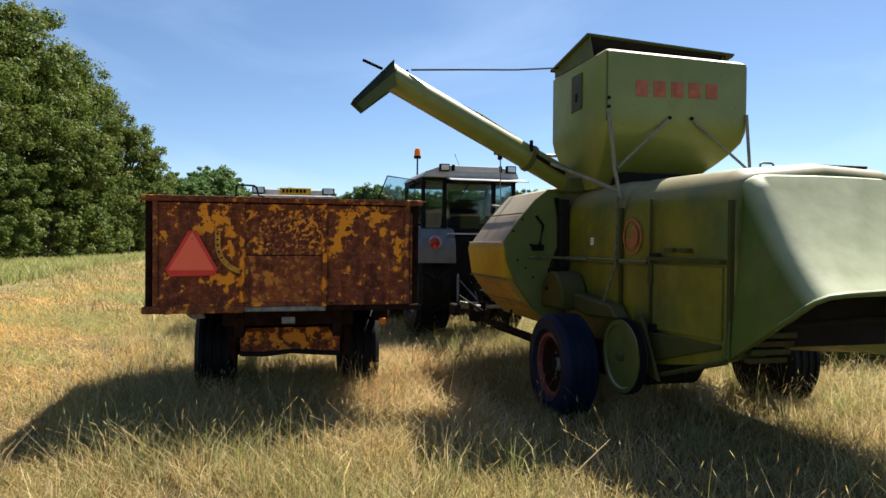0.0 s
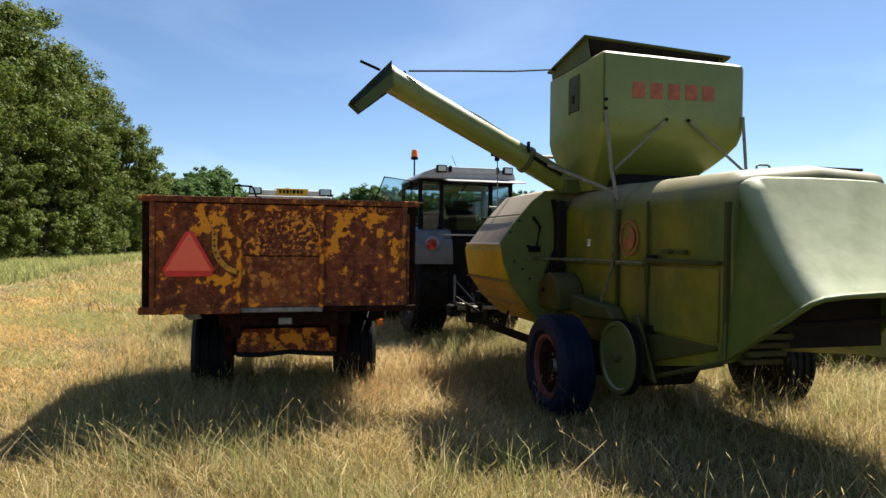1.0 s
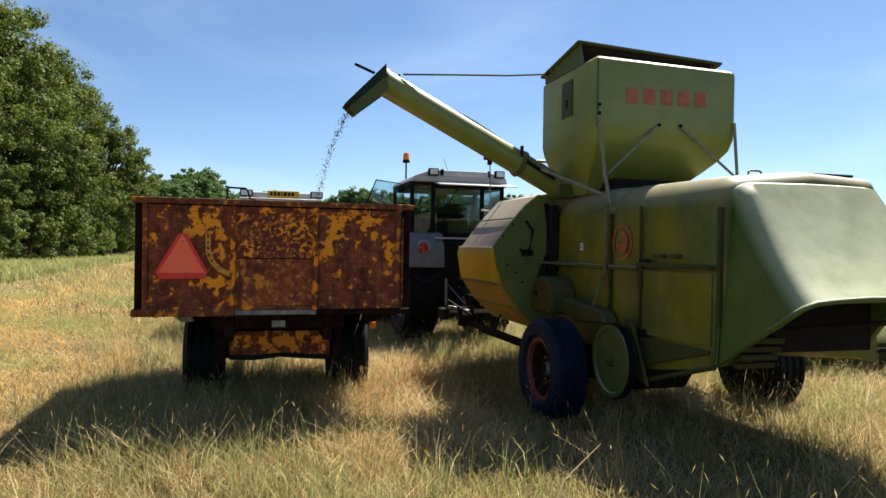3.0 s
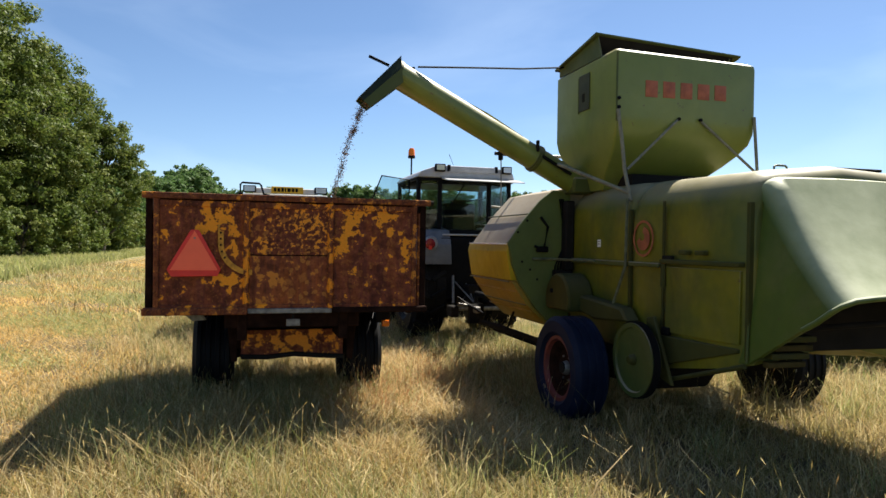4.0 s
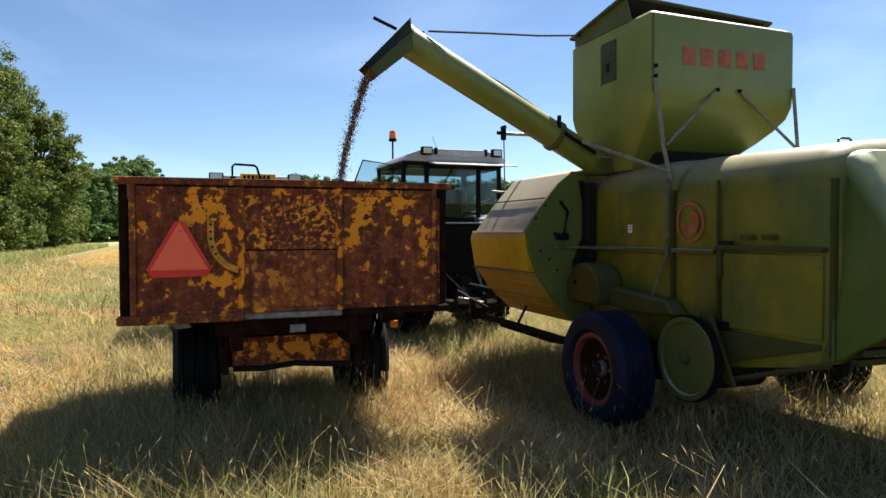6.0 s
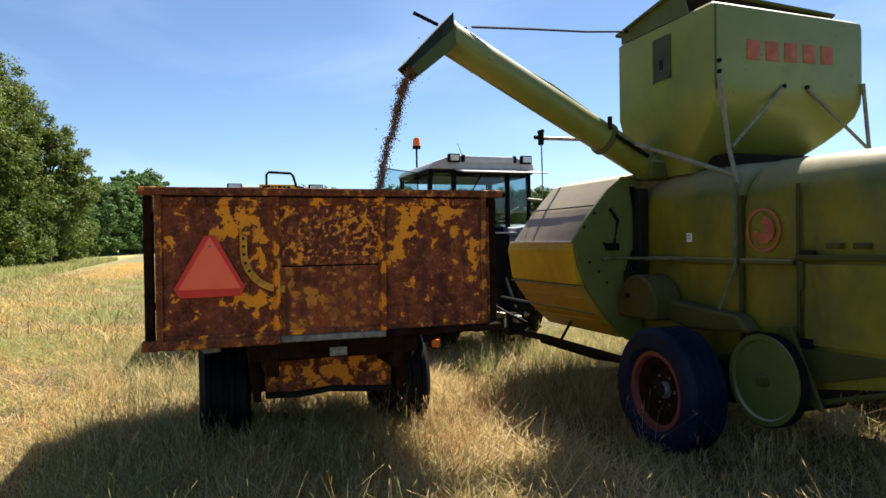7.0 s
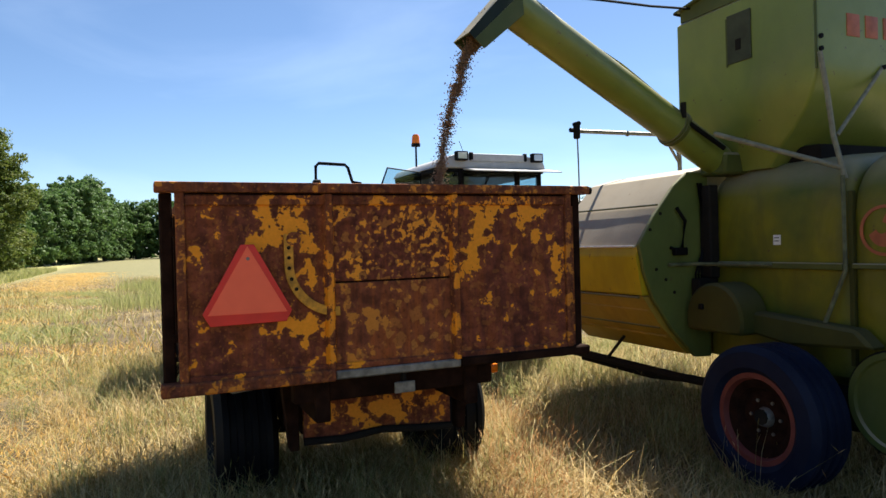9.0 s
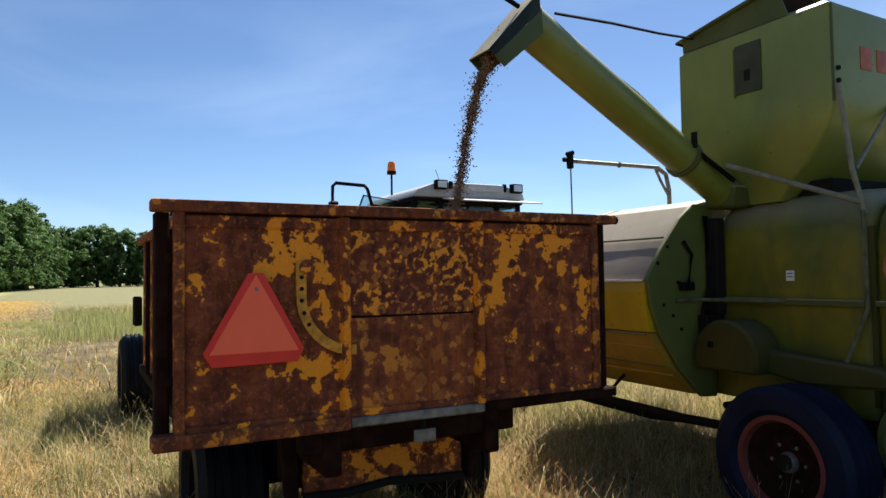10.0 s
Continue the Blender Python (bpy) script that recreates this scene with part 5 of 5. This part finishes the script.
        z0, z1 = 2.835 + 0.004 * k, 2.985 + 0.002 * k
        o = part("name_block", box(x, x + w - 0.03, V0 - 0.005, V0 + 0.004, z0, z1, 0.012, None, 2), LOGO_RED, tk, "faded red block of worn lettering")
        x += 0.183
    # stays
    s = tk
    part("stay", tube([(2.94, 5.68, 2.70), (2.965, 5.655, 2.45), (2.99, 5.635, 2.155), (3.03, 5.59, 1.88)], 0.017, 9), STAY, s)
    part("stay", tube([(3.57, 5.695, 2.65), (3.01, 5.625, 2.16)], 0.013, 8), STAY, s)
    part("stay", tube([(3.80, 5.695, 2.655), (4.41, 5.64, 2.17)], 0.013, 8), STAY, s)
    part("stay", tube([(4.395, 5.69, 2.72), (4.415, 5.65, 2.12)], 0.016, 8), STAY, s)
    part("stay", tube([(2.66, 6.30, 2.26), (3.02, 5.60, 1.95)], 0.018, 8), STAY, s)
    for p in ((2.945, 5.68, 2.72), (2.945, 5.68, 2.80), (3.57, 5.69, 2.65), (3.80, 5.69, 2.655)):
        part("stay_bolt", lathe([(0, 0.001), (-0.016, 0.001), (-0.016, 0.016), (0, 0.017)], p, "y", 8), BLACK, s)
    part("side_stay", tube([(2.99, 5.58, 1.90), (2.97, 5.56, 1.30), (2.90, 5.72, 0.82)], 0.014, 8), PIPE, s)
    # unloading auger
    au = new("unloading_auger")
    au.parent = cb
    A, Bp = Vector((1.05, 6.38, 3.025)), Vector((2.98, 6.59, 2.115))
    part("auger_tube", tube([A, Bp], 0.122, 28), GREEN_CLEAN, au, "long green auger pipe")
    d = (Bp - A).normalized()
    for t, r in ((1.62, 0.140), (1.60, 0.134)):
        c = A + d * t
        part("collar", tube([c, c + d * 0.03], r, 28), GREEN_DARK, au)
    c = A + d * 1.6
    part("clamp_lug", box(c.x - 0.01, c.x + 0.015, c.y - 0.14, c.y - 0.10, c.z + 0.04, c.z + 0.15, 0.004), DARK, au)
    n = Vector((d.z * -1, 0, d.x)).normalized()
    f = [A + d * s + n * h + Vector((0, y, 0)) for s, h, y in ((0.72, 0.112, -0.05), (0.72, 0.112, 0.05), (0.98, 0.128, 0.05), (0.98, 0.128, -0.05), (1.40, 0.113, 0.05), (1.40, 0.113, -0.05))]
    fb = bmesh.new()
    q = [fb.verts.new(p) for p in f]
    fb.faces.new((q[0], q[1], q[2], q[3])), fb.faces.new((q[3], q[2], q[4], q[5]))
    bmesh.ops.solidify(fb, geom=list(fb.faces), thickness=0.02)
    part("cover_flap", fb, GREEN_CLEAN, au)
    part("latch", tube([c + Vector((0.05, -0.13, 0.0)), c + Vector((0.35, -0.15, -0.17))], 0.018, 8), BLACK, au)
    part("boot", prism([(6.45, 2.0), (6.70, 2.0), (6.72, 2.16), (6.43, 2.16)], "x", 2.90, 3.2, None, 0.02), GREEN_DARK, au)
    # spout: a folded sheet open below
    sp = bmesh.new()
    w = 0.125
    a0, a1 = A + Vector((0.03, -w, 0.13)), A + Vector((0.03, w, 0.13))
    b0, b1 = A + Vector((0.05, -w, -0.11)), A + Vector((0.05, w, -0.11))
    c0, c1 = Vector((0.699, 6.20, 2.752)), Vector((0.699, 6.412, 2.752))
    d0, d1 = Vector((0.797, 6.20, 2.667)), Vector((0.797, 6.412, 2.667))
    V = [sp.verts.new(p) for p in (a0, a1, b0, b1, c0, c1, d0, d1)]
    V.append(sp.verts.new(b0.lerp(a0, 0.55)))
    V.append(sp.verts.new(d0.lerp(c0, 0.62)))
    for f in ((0, 1, 5, 4), (8, 9, 6, 2), (1, 3, 7, 5)):
        sp.faces.new([V[i] for i in f])
    bmesh.ops.recalc_face_normals(sp, faces=sp.faces)
    bmesh.ops.solidify(sp, geom=list(sp.faces), thickness=0.008)
    part("spout", sp, GREEN_DARK, au, "folded sheet-metal spout")
    ss = bmesh.new()
    q = [ss.verts.new(p + Vector((0, -0.004, 0))) for p in (a0, c0, d0.lerp(c0, 0.62), b0.lerp(a0, 0.55))]
    ss.faces.new(q)
    bmesh.ops.solidify(ss, geom=list(ss.faces), thickness=0.006)
    part("spout_side", ss, SPOUT_SHADE, au, "folded side of the spout in shaded green with a sky tint")
    part("spout_flange", tube([A - d * 0.01, A + d * 0.03], 0.130, 28), GREEN_DARK, au)
    part("spout_rod", tube([(0.80, 6.32, 3.145), (0.985, 6.32, 3.075)], 0.014, 8), BLACK, au)
    part("pull_wire", tube([(1.26, 6.34, 3.09), (1.8, 6.45, 3.155), (2.4, 6.62, 3.235), (2.94, 6.80, 3.335)], 0.009, 6), BLACK, au)
    part("wire_eye", tube([A + d * 0.2 + Vector((0, 0, 0.10)), A + d * 0.2 + Vector((0, 0, 0.16))], 0.014, 8), BLACK, au)


build_tank(COMBINE)


# ---- hose mast ----
def build_mast():
    m = thing("hose_mast", (3.97, 8.05, 0), "grey steel arm with a hanging cord beside the cab", "mast")
    part("post", tube([(3.98, 8.06, 0.9), (3.97, 8.06, 2.36), (3.92, 8.05, 2.51), (3.80, 8.05, 2.57)], 0.022, 9), STEEL, m)
    part("post", tube([(3.96, 8.06, 2.3), (3.86, 8.06, 2.44), (3.78, 8.05, 2.56)], 0.014, 8), STEEL, m)
    part("arm", tube([(3.82, 8.05, 2.57), (2.74, 8.04, 2.562)], 0.020, 9), STEEL, m)
    part("arm_joint", tube([(3.30, 8.045, 2.565), (3.32, 8.045, 2.565)], 0.028, 9), STEEL, m)
    k = part("roller_block", box(2.69, 2.74, 8.01, 8.07, 2.49, 2.62, 0.01), BLACK, m)
    part("roller", tube([(2.64, 8.04, 2.57), (2.69, 8.04, 2.57)], 0.022, 9), BLACK, k)
    part("roller", tube([(2.715, 8.0, 2.63), (2.715, 8.08, 2.63)], 0.022, 9), BLACK, k)
    part("cord", tube([(2.72, 8.04, 2.50), (2.725, 8.04, 2.25), (2.73, 8.04, 1.6)], 0.007, 6), STEEL, m)


build_mast()


# ---- tractors ----
def build_tractor():
    t = thing("tractor", (3.02, 11.2, 0), "grey modern tractor with open cab door and orange beacon", "tractor")
    u0, u1, v0, v1 = 2.24, 3.80, 10.35, 11.75
    part("cab_floor", box(u0 + 0.05, u1 - 0.05, v0, v1, 1.05, 1.25, 0.02), BLACK, t)
    roof = part("roof", prism([(u0 - 0.02, 2.47), (u0 + 0.05, 2.56), (u0 + 0.32, 2.66), (u1 - 0.32, 2.66), (u1 - 0.02, 2.58), (u1 + 0.02, 2.47)], "y", v0 - 0.02, v1 + 0.1, None, 0.03, 2), ROOF_WHITE, t, "pale cab roof")
    part("roof_skirt", box(u0, u1, v0 + 0.01, v1 + 0.05, 2.42, 2.47, 0.01), BLACK, t)
    part("sun_visor", prism([(v0 - 0.34, 2.40), (v0 - 0.01, 2.45), (v0 - 0.01, 2.475), (v0 - 0.34, 2.415)], "x", 2.62, 3.86, None, 0.004), ROOF_WHITE, t, "pale rear visor")
    part("light_bar", box(2.72, 3.48, v0 - 0.045, v0 - 0.015, 2.56, 2.65, 0.015, None, 2), ROOF_WHITE, roof)
    for u in (2.50, 3.58):
        wl = part("work_lamp", box(u, u + 0.16, v0 - 0.09, v0 - 0.01, 2.56, 2.675, 0.015, None, 2), BLACK, roof)
        part("lamp_glass", box(u + 0.02, u + 0.14, v0 - 0.098, v0 - 0.088, 2.58, 2.655, 0.006), LENS, wl)
    for u in (2.70, 3.47):
        part("lamp_spacer", box(u, u + 0.05, v0 - 0.05, v0 - 0.015, 2.57, 2.67, 0.008), BLACK, roof)
    # posts and panes
    for u, v in ((u0 + 0.03, v0 + 0.05), (2.60, v0 + 0.02), (u1 - 0.40, v0 + 0.02), (u1 - 0.06, v0 + 0.05), (u0 + 0.03, v1), (u1 - 0.06, v1)):
        part("cab_post", box(u - 0.03, u + 0.03, v - 0.03, v + 0.03, 1.22, 2.44, 0.008), BLACK, t)
    for a, b in ((u0 + 0.07, 2.56), (2.64, 3.36), (3.44, u1 - 0.1)):
        g = part("pane", box(a, b, v0 + 0.015, v0 + 0.022, 1.68, 2.42, 0.001), GLASS, t)
        g.visible_shadow = False
    g = part("pane", box(u0 + 0.07, u1 - 0.1, v1, v1 + 0.007, 1.4, 2.42, 0.001), GLASS, t)
    g.visible_shadow = False
    g = part("pane", box(u1 - 0.055, u1 - 0.048, v0 + 0.1, v1 - 0.05, 1.4, 2.42, 0.001), GLASS, t)
    g.visible_shadow = False
    part("rear_sill", box(u0 + 0.05, u1 - 0.05, v0 - 0.01, v0 + 0.06, 1.61, 1.68, 0.01), BLACK, t)
    part("rear_lower", box(2.56, 3.48, v0 - 0.20, v0 - 0.14, 0.62, 1.56, 0.02), BLACK, t)
    part("rear_ledge", box(2.60, 3.44, v0 - 0.20, v0 + 0.0, 1.585, 1.61, 0.008), ROOF_WHITE, t)
    part("cab_lining", box(u0 + 0.06, u1 - 0.06, v0 + 0.06, v1 - 0.02, 2.38, 2.42, 0.01), BLACK, t)
    part("dashboard", box(2.66, 3.38, 11.45, 11.72, 1.25, 1.78, 0.06, None, 2), BLACK, t)
    part("front_bulkhead", box(u0 + 0.07, u1 - 0.1, v1 - 0.03, v1 - 0.01, 1.2, 1.80, 0.008), BLACK, t)
    part("cab_side", box(u0 + 0.02, u0 + 0.05, v0 + 0.1, v1 - 0.03, 1.2, 1.62, 0.008), BLACK, t)
    part("cab_side", box(u1 - 0.07, u1 - 0.03, v0 + 0.1, v1 - 0.03, 1.2, 1.62, 0.008), BLACK, t)
    part("rear_corner", box(u0 + 0.06, 2.58, v0 + 0.03, v0 + 0.07, 1.66, 1.92, 0.008), BLACK, t)
    part("wiper", tube([(3.0, v0 - 0.01, 2.40), (2.78, v0 - 0.01, 2.05)], 0.008, 6), BLACK, t)
    part("mirror_arm", tube([(u1, v1, 2.3), (u1 + 0.28, v1 + 0.05, 2.28)], 0.012, 6), BLACK, t)
    part("mirror", box(u1 + 0.20, u1 + 0.36, v1 + 0.0, v1 + 0.05, 1.98, 2.28, 0.02, None, 2), BLACK, t)
    part("window_bar", tube([(2.64, v0 + 0.03, 2.05), (3.36, v0 + 0.03, 2.18)], 0.010, 6), BLACK, t)
    for i, (u, z) in enumerate(((2.72, 1.25), (3.06, 1.32), (3.30, 1.15))):
        part("hydraulic_block", box(u, u + 0.14, v0 - 0.08, v0 + 0.03, z - 0.25, z, 0.02, None, 2), DARK, t)
    # open door, swung back on its rear hinge
    dg = part("door_pane", prism([(1.62, 2.14), (1.76, 2.50), (2.20, 2.45), (2.20, 1.45), (1.66, 1.45)], "y", 10.72, 10.728), GLASS, t, "open tinted glass door")
    dg.visible_shadow = False
    fr = [(1.62, 2.14), (1.76, 2.50), (2.20, 2.45), (2.20, 1.45), (1.66, 1.45)]
    part("door_frame", tube([(u, 10.72, z) for u, z in fr + fr[:1]], 0.012, 7), BLACK, t)
    # seat, wheel, console
    seat = part("seat", box(2.74, 3.26, 10.62, 10.76, 1.55, 2.10, 0.06, None, 3), BLACK, t, "black padded driver seat")
    part("headrest", box(2.88, 3.12, 10.64, 10.74, 2.02, 2.16, 0.04, None, 3), BLACK, t)
    part("seat_cushion", box(2.80, 3.24, 10.72, 11.20, 1.48, 1.60, 0.04, None, 2), BLACK, t)
    part("steering_wheel", lathe([(-0.012, 0.17), (0.012, 0.17), (0.012, 0.195), (-0.012, 0.195)], (3.0, 11.55, 1.86), "z", 28), BLACK, t)
    part("steering_column", tube([(3.0, 11.62, 1.2), (3.0, 11.55, 1.86)], 0.03, 8), BLACK, t)
    part("side_console", box(3.30, 3.55, 10.7, 11.4, 1.4, 1.78, 0.05, None, 2), BLACK, t)
    part("arm_bar", tube([(3.25, 10.8, 1.75), (3.7, 10.6, 1.95)], 0.025, 8), STEEL, t)
    # fenders with lamps, wheels
    for s, a, b in ((-1, 2.12, 2.72), (1, 3.32, 3.92)):
        poly = [(10.06, 1.15), (10.10, 1.45), (10.22, 1.66), (10.60, 1.72), (11.4, 1.72), (11.6, 1.6), (11.55, 1.55), (10.65, 1.64), (10.28, 1.56), (10.2, 1.15)]
        f = part("fender", prism(poly, "x", a, b, None, 0.015, 2), GREY_PAINT, t, "grey rear mudguard")
        part("fender_side", prism([(10.12, 1.15), (10.12, 1.45), (10.25, 1.62), (11.4, 1.68), (11.4, 1.15)], "x", b - 0.02 if s < 0 else a, b if s < 0 else a + 0.02), BLACK, f)
        c = 2.40 if s < 0 else 3.64
        lp = part("tail_lamp", lathe([(0, 0.001), (-0.03, 0.001), (-0.035, 0.09), (-0.01, 0.105), (0.02, 0.105)], (c, 10.09, 1.47), "y", 20), TAIL_GREY, f)
        part("tail_lens", lathe([(0, 0.001), (-0.025, 0.001), (-0.02, 0.06), (0.0, 0.082)], (c - 0.02, 10.058, 1.455), "y", 20), LAMP_RED, lp)
        part("flash_lens", box(c - 0.05, c + 0.0, 10.022, 10.032, 1.37, 1.43, 0.006), TRI_RED, lp)
        wheel(t, ((a + b) / 2 + 0.02, 10.95, 0.78), 0.82, 0.54, 0.45, s, TYRE, GREY_PAINT, 20, 1)
        wheel(t, (2.38 if s < 0 else 3.66, 13.2, 0.55), 0.6, 0.42, 0.32, s, TYRE, GREY_PAINT, 0, 3)
    part("axle_housing", box(2.5, 3.5, 10.6, 11.1, 0.6, 1.0, 0.06, None, 2), DARK, t)
    part("rear_transmission", box(2.82, 3.2, 10.3, 11.8, 0.5, 1.1, 0.05, None, 2), DARK, t)
    part("bonnet", box(2.72, 3.32, 11.8, 13.7, 0.9, 1.75, 0.12, None, 3), GREY_PAINT, t)
    part("front_axle", tube([(2.4, 13.2, 0.55), (3.64, 13.2, 0.55)], 0.07, 10), DARK, t)
    for s in (-1, 1):
        part("lift_arm", tube([(3.02 + 0.18 * s, 10.4, 0.62), (3.02 + 0.36 * s, 9.7, 0.52)], 0.035, 8), DARK, t)
        part("lift_rod", tube([(3.02 + 0.24 * s, 10.2, 1.05), (3.02 + 0.30 * s, 9.95, 0.55)], 0.02, 8), STEEL, t)
    part("hitch_bar", tube([(2.66, 9.72, 0.52), (3.38, 9.72, 0.52)], 0.03, 8), STEEL, t)
    part("hitch_block", box(2.94, 3.10, 9.9, 10.3, 0.45, 0.85, 0.02), DARK, t)
    for i in range(4):
        u = 2.78 + i * 0.09
        part("hose", tube([(u, 10.3, 0.95), (u + 0.03, 10.05, 0.85 - 0.03 * i), (2.95, 9.7, 0.62), (2.9, 9.3, 0.60)], 0.012, 6), BLACK if i % 2 else STEEL, t)
    part("exhaust", tube([(3.78, 11.9, 1.5), (3.78, 11.9, 2.65)], 0.05, 10), BLACK, t)
    part("aerial", tube([(3.1, 11.2, 2.66), (2.98, 11.2, 2.95)], 0.004, 5), BLACK, t)
    # beacon
    b = part("beacon_stalk", tube([(2.34, 11.2, 2.5), (2.34, 11.2, 2.86)], 0.014, 8), BLACK, t)
    part("beacon_base", tube([(2.34, 11.2, 2.85), (2.34, 11.2, 2.89)], 0.06, 14), BLACK, b)
    part("beacon_lens", lathe([(0, 0.001), (0, 0.055), (0.09, 0.05), (0.12, 0.035), (0.13, 0.001)], (2.34, 11.2, 2.89), "z", 20), LAMP_ORANGE, b, "orange beacon lens")


build_tractor()


def build_far_tractor():
    t = thing("small_tractor", (0.35, 12.6, 0), "pale-roofed small tractor hitched to the trailer", "tractor")
    roof = part("roof", box(-0.33, 1.02, 11.5, 12.9, 2.11, 2.21, 0.04, None, 3), ROOF_WHITE, t, "pale cab roof")
    part("plate", box(0.12, 0.62, 11.44, 11.46, 2.22, 2.325, 0.004), PLATE_Y, roof, "yellow number plate with worn marks")
    x = 0.16
    for w in (0.05, 0.05, 0.05, 0.03, 0.06, 0.05, 0.05):
        part("plate_mark", box(x, x + w - 0.012, 11.434, 11.44, 2.245, 2.302, 0.002), BLACK, roof)
        x += w + 0.008
    for u in (-0.31, 0.80):
        l = part("work_lamp", box(u, u + 0.2, 11.42, 11.50, 2.22, 2.33, 0.015, None, 2), BLACK, roof)
        part("lamp_glass", box(u + 0.02, u + 0.18, 11.412, 11.42, 2.235, 2.315, 0.006), LENS, l)
    part("light_rail", box(-0.16, 0.86, 11.46, 11.5, 2.21, 2.30, 0.01), WHITE, roof)
    for u in (-0.28, 0.97):
        for v in (11.6, 12.8):
            part("cab_post", box(u - 0.03, u + 0.03, v - 0.03, v + 0.03, 1.0, 2.13, 0.008), BLACK, t)
    part("cab_tub", box(-0.3, 1.0, 11.5, 12.9, 0.7, 1.15, 0.03), GREY_PAINT, t)
    part("bonnet", box(0.05, 0.65, 12.9, 14.6, 0.75, 1.5, 0.1, None, 3), GREY_PAINT, t)
    for uc, s in ((-0.66, -1), (1.36, 1)):
        wheel(t, (uc, 11.4, 0.43), 0.49, 0.34, 0.26, s, TYRE, GREY_PAINT, 0, 3)
        wheel(t, (uc * 0.85 + 0.05, 14.1, 0.35), 0.40, 0.24, 0.2, s, TYRE, GREY_PAINT, 0, 3)
    part("axle", tube([(-0.6, 11.4, 0.43), (1.3, 11.4, 0.43)], 0.08, 10), DARK, t)
    part("front_axle", tube([(-0.45, 14.1, 0.35), (1.15, 14.1, 0.35)], 0.06, 10), DARK, t)
    part("hull", box(0.15, 0.55, 11.5, 14.4, 0.4, 0.85, 0.04), DARK, t)


build_far_tractor()


# ---- sunlit straw patch under the machine ----
def build_lit_straw():
    rng = np.random.RandomState(21)
    n = 260
    c = at(3.84, 5.50, 0.0)
    P = np.stack([rng.normal(c.x, 0.07, n), rng.normal(c.y, 0.07, n), rng.uniform(0.0, 0.22, n)], 1)
    d = rng.normal(0, 1, (n, 3))
    d /= np.linalg.norm(d, axis=1)[:, None]
    s = np.cross(d, rng.normal(0, 1, (n, 3)))
    s /= np.linalg.norm(s, axis=1)[:, None]
    L = rng.uniform(0.04, 0.12, (n, 1))
    V = np.stack([P - d * L - s * 0.003, P - d * L + s * 0.003, P + d * L + s * 0.003, P + d * L - s * 0.003], 1).reshape(-1, 3)
    tagged(new("straw_heap", raw_mesh("straw_heap", V, np.arange(n * 4).reshape(-1, 4), STRAW_LIT)), "small loose heap of straw under the machine, pale as if sunlit", "straw", kind="stuff")


build_lit_straw()


# ---- falling grain ----
def kernel_mesh(seed, count, length, width):
    """A handful of loose kernels, strung out along z."""
    rng = np.random.RandomState(seed)
    z = rng.uniform(-0.5, 0.5, count) * length
    xy = rng.normal(0, width, (count, 2)) * rng.choice([0.7, 1.0, 1.7], (count, 1), p=[0.5, 0.35, 0.15])
    P = np.concatenate([xy, z[:, None]], 1)
    d = rng.normal(0, 1, (count, 3))
    d /= np.linalg.norm(d, axis=1)[:, None]
    s = np.cross(d, rng.normal(0, 1, (count, 3)))
    s /= np.linalg.norm(s, axis=1)[:, None]
    o = np.cross(d, s)
    k = rng.uniform(0.7, 1.3, (count, 1))
    a, b = 0.0066 * k, 0.0036 * k
    V = np.stack([P + d * a, P + s * b, P + o * b, P - s * b, P - o * b, P - d * a], 1).reshape(-1, 3)
    q = np.arange(count)[:, None] * 6
    F = np.concatenate([q + np.array([[0, 1, 5, 3]]), q + np.array([[0, 2, 5, 4]]), q + np.array([[1, 2, 3, 4]])])
    return raw_mesh("kernels", V, F, GRAIN)


GRAIN_ROWS = []


def build_grain():
    thin = [kernel_mesh(s, 26, 0.16, 0.012) for s in (1, 2)]
    half = [kernel_mesh(s, 110, 0.22, 0.016) for s in (3, 4, 5)]
    more = [kernel_mesh(s, 330, 0.24, 0.018) for s in (13, 14, 15)]
    full = [kernel_mesh(s, 1150, 0.26, 0.018) for s in (6, 7, 8, 9)]
    rng = np.random.RandomState(5)
    t, i = 1.1, 0
    while t < 10.1:
        me = thin[i % 2] if t < 1.7 else half[i % 3] if t < 3.3 else more[i % 3] if t < 4.9 else full[i % 4]
        ob = new("grain_clump", me)
        tagged(ob, "loose handful of brown grain falling from the spout", "grain", "falling grain", "stuff")
        k = min(1.0, max(0.0, (t - 2.4) / 1.8))
        GRAIN_ROWS.append((ob, t, 0.97 - 0.17 * k + rng.uniform(-0.05, 0.05), 0.9 + 0.5 * k, rng.uniform(-0.02, 0.02), rng.uniform(0, 360)))
        t += 2.0 / FPS
        i += 1


build_grain()


# ---- what moves ----
def motions():
    turn = Matrix.Rotation(radians(YAW), 4, "Z")
    for ob, t0, throw, fall, dv, spin in GRAIN_ROWS:
        def put(u, v, z, lean):
            return Matrix.Translation(at(u, v, z)) @ turn @ Matrix.Rotation(radians(lean), 4, "Y") @ Matrix.Rotation(radians(spin), 4, "Z")
        rows = [(0.0, put(1.42, 6.42, 2.85, 115)), (t0 - 0.2667, put(1.42, 6.42, 2.85, 115)), (t0 - 0.1333, put(1.06, 6.385, 2.975, 85)), (t0 - 0.0667, put(0.93, 6.355, 2.865, 44))]
        for k in range(7):
            s = k / 15
            z = max(1.28, 2.72 - fall * s - 4.9 * s * s)
            rows.append((t0 + s, put(0.775 - throw * s, 6.315 + dv, z, math.degrees(math.atan2(throw, fall + 9.8 * s)))))
        rows.append((11.0, rows[-1][1]))
        rows = [r for j, r in enumerate(rows) if j == 0 or frame(r[0]) > frame(rows[j - 1][0])]
        walk(ob, rows)


motions()
